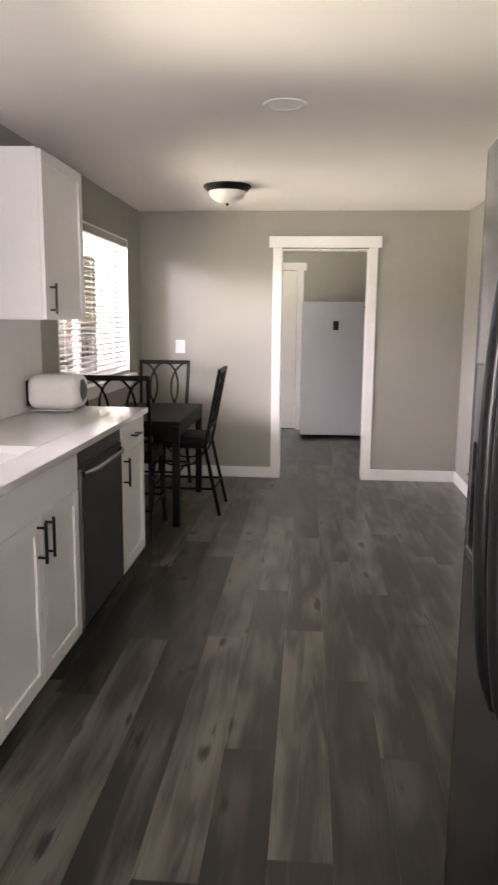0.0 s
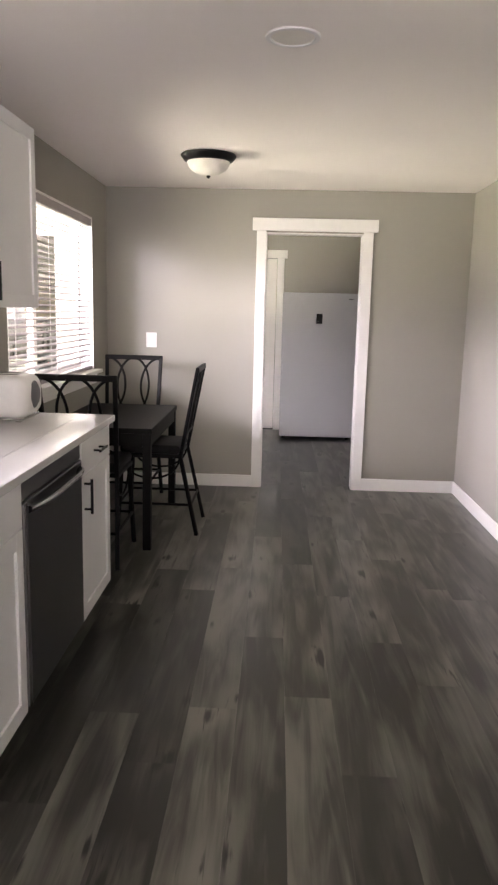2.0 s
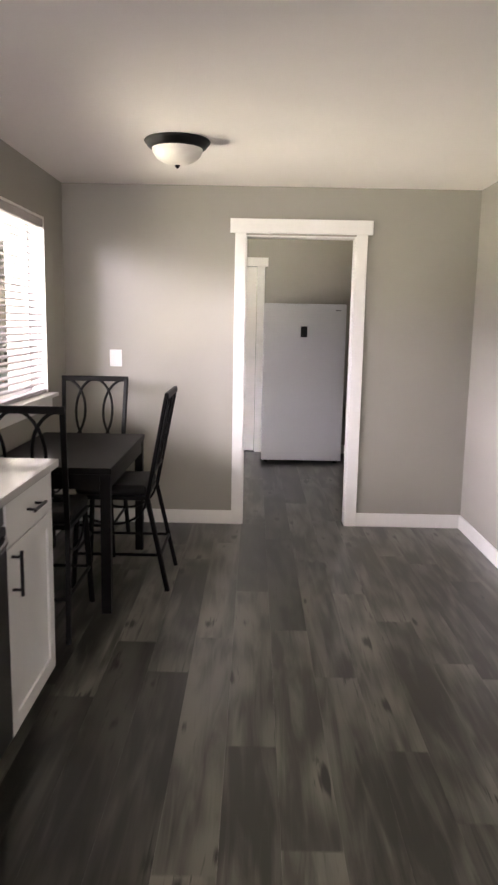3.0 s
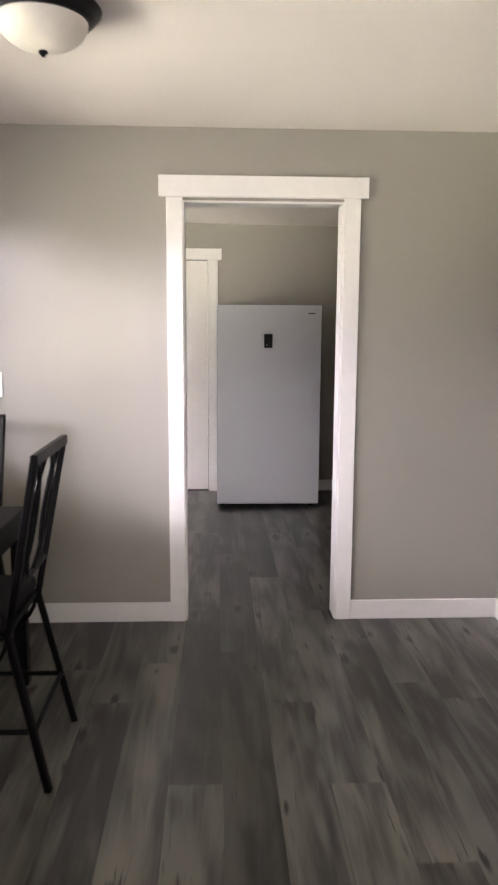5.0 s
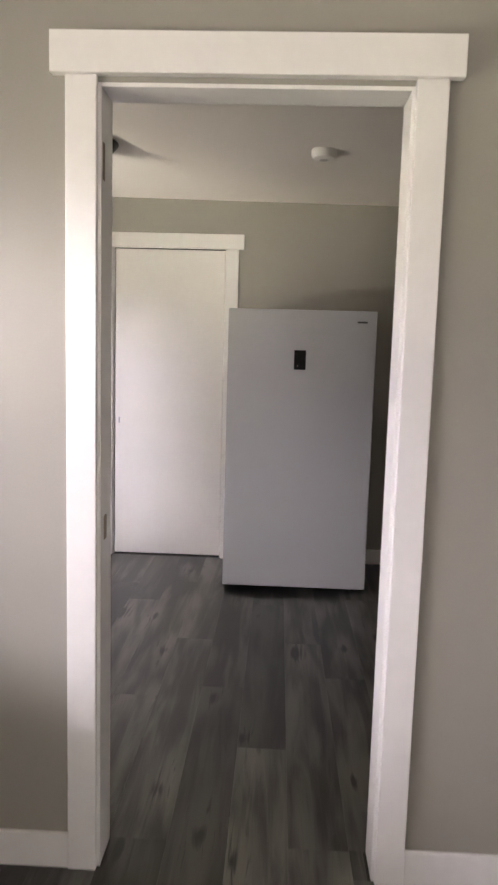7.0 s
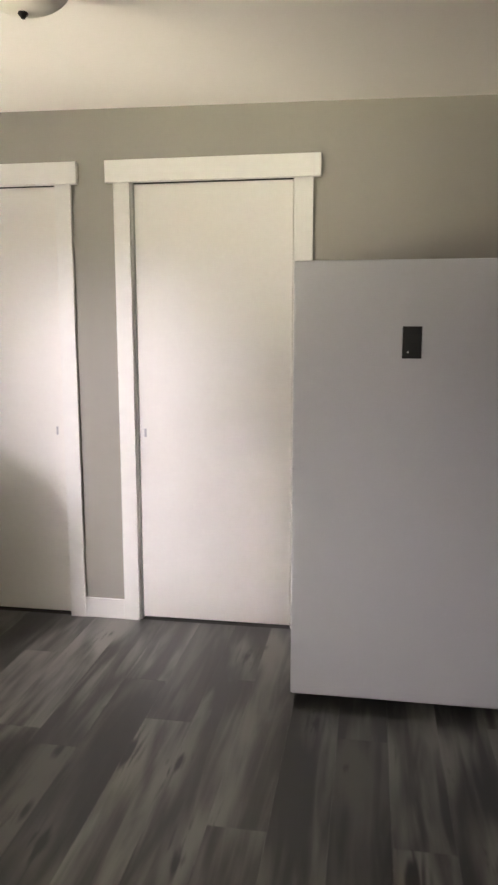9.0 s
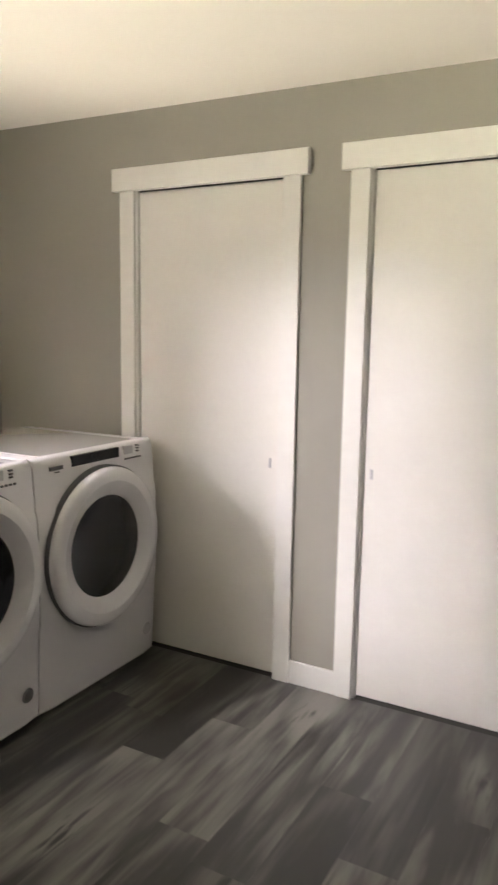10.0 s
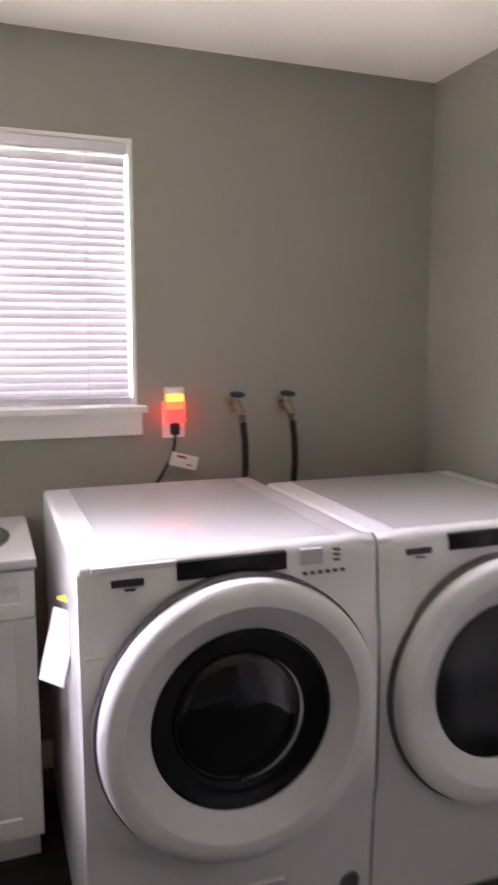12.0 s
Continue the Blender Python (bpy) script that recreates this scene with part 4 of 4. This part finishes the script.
def laundry_machine(name, y0, washer, label):
    """A front-loading machine that faces +x; its near side is y0."""
    W, top, xf, xb = 0.70 if washer else 0.722, 1.004, -1.757, -2.64 if washer else -2.51
    y1, yc = y0 + W, y0 + 0.35
    zc = 0.629 if washer else 0.606
    ob = thing(name, ((xf + xb) / 2, yc, 0), label, "washing machine" if washer else "dryer", "laundry pair")
    part("body", Shape().box(xb, xf - 0.006, y0, y1, 0.014, top - 0.004, 0.014, None, 4), M_ENAMEL, ob, True)
    # top with a raised border and a shallow pressed field
    s = Shape()
    s.box(xb + 0.02, xf - 0.05, y0 + 0.075, y1 - 0.075, top - 0.010, top - 0.0015, 0.002)
    part("top_panel", s, M_LID, ob)
    # front skin, bowed outwards towards the door, with a belt line
    s = Shape()
    bm = s.bm
    zs = [0.012, 0.024, 0.20, 0.36, 0.372, 0.46, 0.62, 0.76, 0.80, 0.812, 0.905, 0.975, 0.996, 1.005]
    xs = [-0.006, 0.006, 0.014, 0.020, 0.026, 0.029, 0.030, 0.028, 0.024, 0.018, 0.012, 0.006, -0.004, -0.018]
    n = 10
    rows = []
    for z, dx in zip(zs, xs):
        row = []
        for k in range(n + 1):
            t = 2 * k / n - 1
            edge = max(0.0, abs(t) - 0.8) / 0.2
            row.append(bm.verts.new((xf + dx - 0.012 * edge ** 3, (y0 + y1) / 2 + t * (W / 2 - 0.0015), z)))
        rows.append(row)
    for a, b in zip(rows, rows[1:]):
        for k in range(n):
            bm.faces.new((a[k], a[k + 1], b[k + 1], b[k]))
    rim = rows[0] + [r[-1] for r in rows[1:]] + rows[-1][::-1][1:] + [r[0] for r in rows[-2:0:-1]]
    backv = [bm.verts.new((xf - 0.04, v.co.y, v.co.z)) for v in rim]
    m = len(rim)
    for k in range(m):
        bm.faces.new((rim[k], rim[(k + 1) % m], backv[(k + 1) % m], backv[k]))
    bm.faces.new(backv)
    part("front_panel", s, M_ENAMEL, ob, True)
    xs0 = xf + 0.034
    X = (1, 0, 0)
    R = 0.325
    d = thing("door", (xs0, yc, zc), "", "")
    d.parent = ob
    d.location = Vector((xs0, yc, zc)) - ob.location
    for k in list(d.keys()):
        del d[k]
    # the ring: dark gap, outer bevel, dished inner face
    part("gap", Shape().lathe([(R + 0.006, -0.03), (R + 0.006, 0.004), (R - 0.01, 0.006)], (xs0, yc, zc), X, 64), M_INK, d, True)
    if washer:
        ring = [(R - 0.004, -0.02), (R, 0.014), (R - 0.004, 0.033), (R - 0.013, 0.041), (R - 0.035, 0.045), (0.270, 0.044), (0.263, 0.040), (0.217, 0.012), (0.209, 0.006), (0.204, -0.01)]
    else:
        ring = [(R - 0.004, -0.02), (R, 0.012), (R - 0.004, 0.027), (R - 0.013, 0.035), (R - 0.035, 0.039), (0.270, 0.038), (0.262, 0.034), (0.217, 0.014), (0.209, 0.008), (0.205, -0.01)]
    outer, inner = ring[:6], ring[5:]
    part("rim", Shape().lathe(outer, (xs0, yc, zc), X, 64), M_ENAMEL, d, True, "glossy white outer rim")
    part("inner_ring", Shape().lathe(inner, (xs0, yc, zc), X, 64), M_SILVERRING if washer else M_ENAMEL, d, True, "pale silver inner ring" if washer else "")
    if washer:
        part("gasket", Shape().lathe([(0.211, 0.009), (0.203, 0.012), (0.190, 0.008), (0.168, 0.003), (0.150, 0.002), (0.147, 0.0)], (xs0, yc, zc), X, 64), M_DRUMGLASS, d, True, "glossy black door trim")
        part("glass_bowl", Shape().lathe([(0.149, 0.004), (0.146, 0.010), (0.128, 0.020), (0.09, 0.030), (0.045, 0.036), (0, 0.038)], (xs0, yc - 0.012, zc + 0.006), X, 64), M_DRUMGLASS, d, True, "dark glass door bowl")
    else:
        part("window", Shape().lathe([(0.2085, 0.006), (0.198, 0.009), (0.12, 0.012), (0, 0.013)], (xs0, yc, zc), X, 64), material("smoked_window", (0.013, 0.0135, 0.0145), 0.14, vary=0.06, spec=0.22), d, True, "smoked grey door window")
    # control strip
    fx = xf + 0.012
    a0, a1 = (y0 + 0.21, y0 + 0.463) if washer else (y0 + 0.19, y0 + 0.47)
    part("display", Shape().box(fx - 0.02, fx + 0.0015, a0, a1, 0.953, 0.994, 0.0015), M_BLACKGLASS, ob, label="glossy black touch display")
    b0 = a1 + 0.034
    part("button", Shape().box(fx - 0.02, fx + 0.003, b0, b0 + 0.056, 0.957, 0.994, 0.003), M_GREYPLASTIC, ob, label="square silver start button")
    s = Shape()
    for k in range(6):
        s.box(fx - 0.01, fx + 0.0022, b0 + 0.006 + 0.019 * k, b0 + 0.016 + 0.019 * k, 0.934, 0.941)
    for k in range(3):
        s.box(fx - 0.01, fx + 0.0012, b0 + 0.085, b0 + 0.099, 0.960 + 0.012 * k, 0.965 + 0.012 * k)
    part("key_legend", s, M_INK, ob, kind="stuff")
    s = Shape().box(fx - 0.01, fx + 0.0016, y0 + 0.070, y0 + 0.138, 0.953, 0.968, 0.0006)
    s.box(fx - 0.01, fx + 0.0016, y0 + 0.097, y0 + 0.120, 0.943, 0.947, 0.0006)
    part("badge", s, M_BADGE, ob, label="dull metal maker's badge")
    if washer:
        part("dispenser_drawer", Shape().box(xf - 0.055, xf + 0.004, y0 + 0.03, y0 + 0.215, 0.983, 0.9965, 0.003), M_ENAMEL, ob)
        part("drawer_gap", Shape().box(xf - 0.02, xf + 0.0165, y0 + 0.012, y0 + 0.10, 0.8055, 0.8085), M_GREYPLASTIC, ob)
        s = Shape().box(xf + 0.005, xf + 0.022, y0 + 0.215, y0 + 0.46, 0.188, 0.200, 0.004).box(xf + 0.005, xf + 0.019, y0 + 0.215, y0 + 0.46, 0.163, 0.169, 0.003)
        part("access_panel", s, M_ENAMEL, ob)
        part("energy_label", Shape().box(xf - 0.004, xf + 0.0150, y0 + 0.048, y0 + 0.165, 0.095, 0.165), M_YELLOW, ob, label="yellow printed notice label")
        s = Shape()
        for a, w, c, h in ((0.048, 0.020, 0.132, 0.022), (0.074, 0.016, 0.128, 0.028), (0.098, 0.036, 0.146, 0.010), (0.098, 0.030, 0.130, 0.008), (0.048, 0.08, 0.108, 0.006)):
            s.box(xf + 0.004, xf + 0.0156, y0 + 0.013 + a, y0 + 0.013 + a + w, c, c + h)
        part("label_print", s, M_PAPER, ob)
    part("filter_cap", Shape().lathe([(0, 0.004), (0.022, 0.005), (0.028, 0.0), (0.029, -0.01)], (xf + 0.012, y1 - 0.064, 0.135), X, 28), M_INK if washer else M_GREYPLASTIC, ob, True, "round drain filter cap")
    s = Shape()
    for x in (xf - 0.06, xb + 0.06):
        for y in (y0 + 0.05, y1 - 0.05):
            s.cyl((x, y, 0.015), (0, 0, 1), 0.02, 0.03, 14)
    part("foot", s, M_RUBBER, ob)
    return ob


laundry_machine("washing_machine", 8.536, True, "white front-loading washing machine with a round door")
laundry_machine("dryer", 9.241, False, "white front-loading dryer with a smoked round window")


def sink_cabinet():
    xf, xb, y0, y1 = -2.235, LXW + 0.002, 7.87, 8.482
    ob = thing("utility_sink_cabinet", ((xf + xb) / 2, (y0 + y1) / 2, 0), "white shaker utility sink cabinet with a steel sink", "cabinet")
    part("body", Shape().box(xb, xf - 0.021, y0, y1 - 0.002, 0.10, 0.868, 0.001), M_CAB, ob)
    part("toe_kick", Shape().box(xb, xf - 0.07, y0 + 0.001, y1 - 0.012, 0, 0.0995), M_CAB, ob)
    part("drawer_front", shaker(Shape(), xf - 0.021, y0 + 0.003, y1 - 0.004, 0.735, 0.862, 1, 0.04), M_CAB, ob)
    ym = (y0 + y1) / 2
    for a, b in ((y0 + 0.003, ym - 0.001), (ym + 0.001, y1 - 0.004)):
        part("door", shaker(Shape(), xf - 0.021, a, b, 0.104, 0.728), M_CAB, ob)
    s = Shape()
    cx, cy, rx = (xf + xb) / 2 + 0.01, ym + 0.03, 0.20
    s.box(xb, xf + 0.008, y0 - 0.008, y1 + 0.004, 0.869, 0.898, 0.006)
    part("worktop", s, M_QUARTZ, ob)
    part("sink_rim", Shape().lathe([(rx + 0.022, 0.0), (rx + 0.02, 0.006), (rx, 0.004), (rx - 0.01, -0.002)], (cx, cy, 0.8985), (0, 0, 1), 48), M_BRIGHT, ob, True, "brushed steel sink rim")
    part("sink_bowl", Shape().lathe([(rx - 0.008, 0.0), (rx - 0.02, 0.0006), (0, 0.001)], (cx, cy, 0.8992), (0, 0, 1), 48), M_STEEL, ob, True, "dark steel sink bowl")
    pts = [(xb + 0.07, cy + 0.09, 0.90), (xb + 0.07, cy + 0.09, 1.06)] + arc((xb + 0.15, cy + 0.09, 1.06), (-1, 0, 0), (0, 0, 1), 0.08, 0.07, 10, 170, 8) + [(xb + 0.23, cy + 0.09, 1.03)]
    part("faucet", Shape().tube(pts, 0.011, 10), M_BRIGHT, ob, True, "dark brushed gooseneck faucet")
    return ob


sink_cabinet()


def valve(y):
    x = LXW
    ob = thing("water_valve", (x, y, 1.22), "brass washer valve with a dark blue handle", "valve", "pair of washer valves")
    part("escutcheon", Shape().lathe([(0, 0.006), (0.022, 0.005), (0.032, 0)], (x, y, 1.245), (1, 0, 0), 24), M_BRASS, ob, True)
    s = Shape().cyl((x + 0.03, y, 1.245), (1, 0, 0), 0.013, 0.06, 16).cyl((x + 0.055, y + 0.008, 1.235), (0.2, 0.35, -1), 0.015, 0.055, 16, bevel=0.003).cyl((x + 0.058, y, 1.262), (0.3, 0, 1), 0.009, 0.03, 12)
    part("valve_body", s, M_BRASS, ob, True)
    s = Shape().lathe([(0, 0.006), (0.016, 0.007), (0.027, 0.003), (0.027, -0.003), (0.016, -0.006), (0, -0.005)], (x + 0.066, y, 1.283), (0.25, 0, 1), 18)
    part("wheel_handle", s, M_BLUE, ob, True, "dark blue wheel handle")
    part("hose_nut", Shape().cyl((x + 0.062, y + 0.018, 1.198), (0.1, 0.1, -1), 0.015, 0.026, 8), M_BRIGHT, ob, True)
    pts = [(x + 0.063, y + 0.019, 1.19), (x + 0.068, y + 0.026, 1.12), (x + 0.07, y + 0.028, 1.03), (x + 0.068, y + 0.02, 0.9), (x + 0.07, y + 0.01, 0.7)]
    part("hose", Shape().tube(pts, 0.0115, 10), M_RUBBER, ob, True, "black rubber hose")
    return ob


valve(9.205)
valve(9.395)


def outlet_and_night_light():
    x, y = LXW, 8.99
    ob = thing("wall_outlet", (x, y, 1.13), "white duplex wall outlet", "outlet")
    part("plate", Shape().box(x + 0.0005, x + 0.006, y - 0.040, y + 0.040, 1.135, 1.262, 0.002), M_PLASTIC, ob)
    part("socket", Shape().lathe([(0, 0.003), (0.016, 0.003), (0.0175, 0.0)], (x + 0.006, y, 1.17), (1, 0, 0), 20), M_PLASTIC, ob, True)
    nl = thing("night_light", (x + 0.006, y, 1.19), "plug-in night light glowing red-orange", "night light")
    part("housing", Shape().box(x + 0.0065, x + 0.034, y - 0.034, y + 0.032, 1.288, 1.312, 0.004), M_PLASTIC, nl)
    part("base", Shape().box(x + 0.0065, x + 0.024, y - 0.030, y + 0.028, 1.195, 1.288, 0.003), M_PLASTIC, nl)
    part("diffuser", Shape().box(x + 0.0245, x + 0.040, y - 0.034, y + 0.032, 1.193, 1.236, 0.002), M_NIGHT, nl, label="glowing red diffuser")
    part("diffuser_middle", Shape().box(x + 0.0245, x + 0.040, y - 0.034, y + 0.032, 1.2362, 1.262, 0.002), M_NIGHTMID, nl, label="glowing orange diffuser")
    part("diffuser_top", Shape().box(x + 0.0245, x + 0.039, y - 0.033, y + 0.031, 1.2625, 1.2875, 0.004), M_NIGHTTOP, nl, label="glowing amber diffuser")
    c = thing("power_cord", (x + 0.01, y, 0.95), "black power cord with a paper tag", "power cord")
    part("plug", Shape().box(x + 0.0065, x + 0.04, y - 0.014, y + 0.016, 1.145, 1.188, 0.008), M_RUBBER, c, True)
    part("cord", Shape().tube([(x + 0.03, y, 1.15), (x + 0.032, y - 0.004, 1.11), (x + 0.03, y - 0.02, 1.06), (x + 0.03, y - 0.055, 1.0), (x + 0.03, y - 0.09, 0.95), (x + 0.03, y - 0.1, 0.8)], 0.0055, 8), M_RUBBER, c, True)
    m = Matrix.Translation((x + 0.036, y + 0.028, 1.055)) @ pose(0, 0, 0, -16, 0, 8)
    part("tag", Shape().box(-0.0006, 0.0006, -0.052, 0.052, -0.024, 0.024, 0.0, m), M_PAPER, c, label="white paper tag with red print")
    part("tag_print", Shape().box(0.0007, 0.0012, -0.03, 0.006, 0.008, 0.016, 0.0, m).box(0.0007, 0.0012, 0.012, 0.034, -0.012, -0.008, 0.0, m), M_RED, c)


outlet_and_night_light()


def manual_tag():
    x, y = -1.90, 8.546
    ob = thing("manual_pouch", (x, y, 0.70), "white paper booklet taped to the washer side", "booklet")
    m = Matrix.Translation((x - 0.05, y - 0.03, 0.77)) @ pose(0, 0, 0, -9, 10, 50)
    part("booklet", Shape().box(-0.035, 0.035, -0.004, 0.004, -0.10, 0.075, 0.002, m), M_PAPER, ob)
    part("tape", Shape().box(-0.03, 0.02, -0.004, 0.05, 0.095, 0.101, 0.0, m), M_YELLOW, ob, label="yellow tape strip")


manual_tag()

# ---------------------------------------------------------------- floor boards, each a piece of its own
BW, BL, X0 = 0.1772, 1.50, 0.0365
SEAM = {-5: 2.90, -4: 3.41, -3: 4.62, -2: 3.467, -1: 4.08, 0: 5.07, 1: 3.10, 2: 2.57, 3: 3.70, 4: 4.75}
TONE = {(-2, 1.97): 0, (0, 3.57): 0, (0, 2.07): 0, (1, 1.60): 2, (1, 7.60): 2, (1, 6.10): 0, (-4, 3.41): 2, (-5, 2.90): 2, (-5, 1.40): 0, (-4, 4.91): 0,
        (-1, 1.08): 2, (-1, 2.58): 1, (2, 2.57): 1, (3, 2.20): 1, (-4, 1.91): 1, (-2, 3.47): 1, (1, 3.10): 1, (-3, 3.12): 2, (2, 4.07): 0}


def boards():
    rnd = random.Random(11)
    meshes = {}

    def lay(x0, x1, y0, y1, tone):
        w, l = x1 - x0, y1 - y0
        if w < 0.004 or l < 0.004:
            return
        key = (round(w, 3), round(l, 3), tone)
        if key not in meshes:
            bm = bmesh.new()
            g, e = 0.0001, 0.0001
            rings = [[bm.verts.new((sx * (w / 2 - g - d), sy * (l / 2 - g - d), z)) for sx, sy in ((-1, -1), (1, -1), (1, 1), (-1, 1))] for d, z in ((0, -0.005), (0, -0.0001), (e, 0.0))]
            for a, b in zip(rings, rings[1:]):
                for k in range(4):
                    bm.faces.new((a[k], a[(k + 1) % 4], b[(k + 1) % 4], b[k]))
            bm.faces.new(rings[-1])
            bmesh.ops.recalc_face_normals(bm, faces=bm.faces)
            me = bpy.data.meshes.new("plank")
            bm.to_mesh(me)
            bm.free()
            me.materials.append(BOARDS[tone])
            meshes[key] = me
        o = new("plank", meshes[key])
        o.parent = floor_ob
        o.location = Vector(((x0 + x1) / 2, (y0 + y1) / 2, 0)) - floor_ob.location

    for col in range(-17, 9):
        x0, x1 = X0 + BW * col, X0 + BW * (col + 1)
        seam = SEAM.get(col, 3.0 + rnd.uniform(0, BL))
        row = math.floor((YS - seam) / BL)
        while seam + row * BL < LYN:
            y0, y1 = seam + row * BL, seam + (row + 1) * BL
            tone = next((t for (c, y), t in TONE.items() if c == col and abs(y - y0) < 0.08), rnd.choice((0, 1, 1, 1, 2)))
            if y0 > 6.2 and tone == 0:
                tone = 1
            inside = x0 >= D1[0] and x1 <= D1[1]
            rooms = ((XW, XE, YS, LYN),) if inside else ((XW, XE, YS, YN), (D1[0] + 0.02, D1[1] - 0.02, YN, LYS), (LXW, LXE, LYS, LYN))
            for rx0, rx1, ry0, ry1 in rooms:
                a, b, c, d = max(x0, rx0), min(x1, rx1), max(y0, ry0), min(y1, ry1)
                if b > a and d > c:
                    lay(a, b, c, d, tone)
            row += 1


boards()
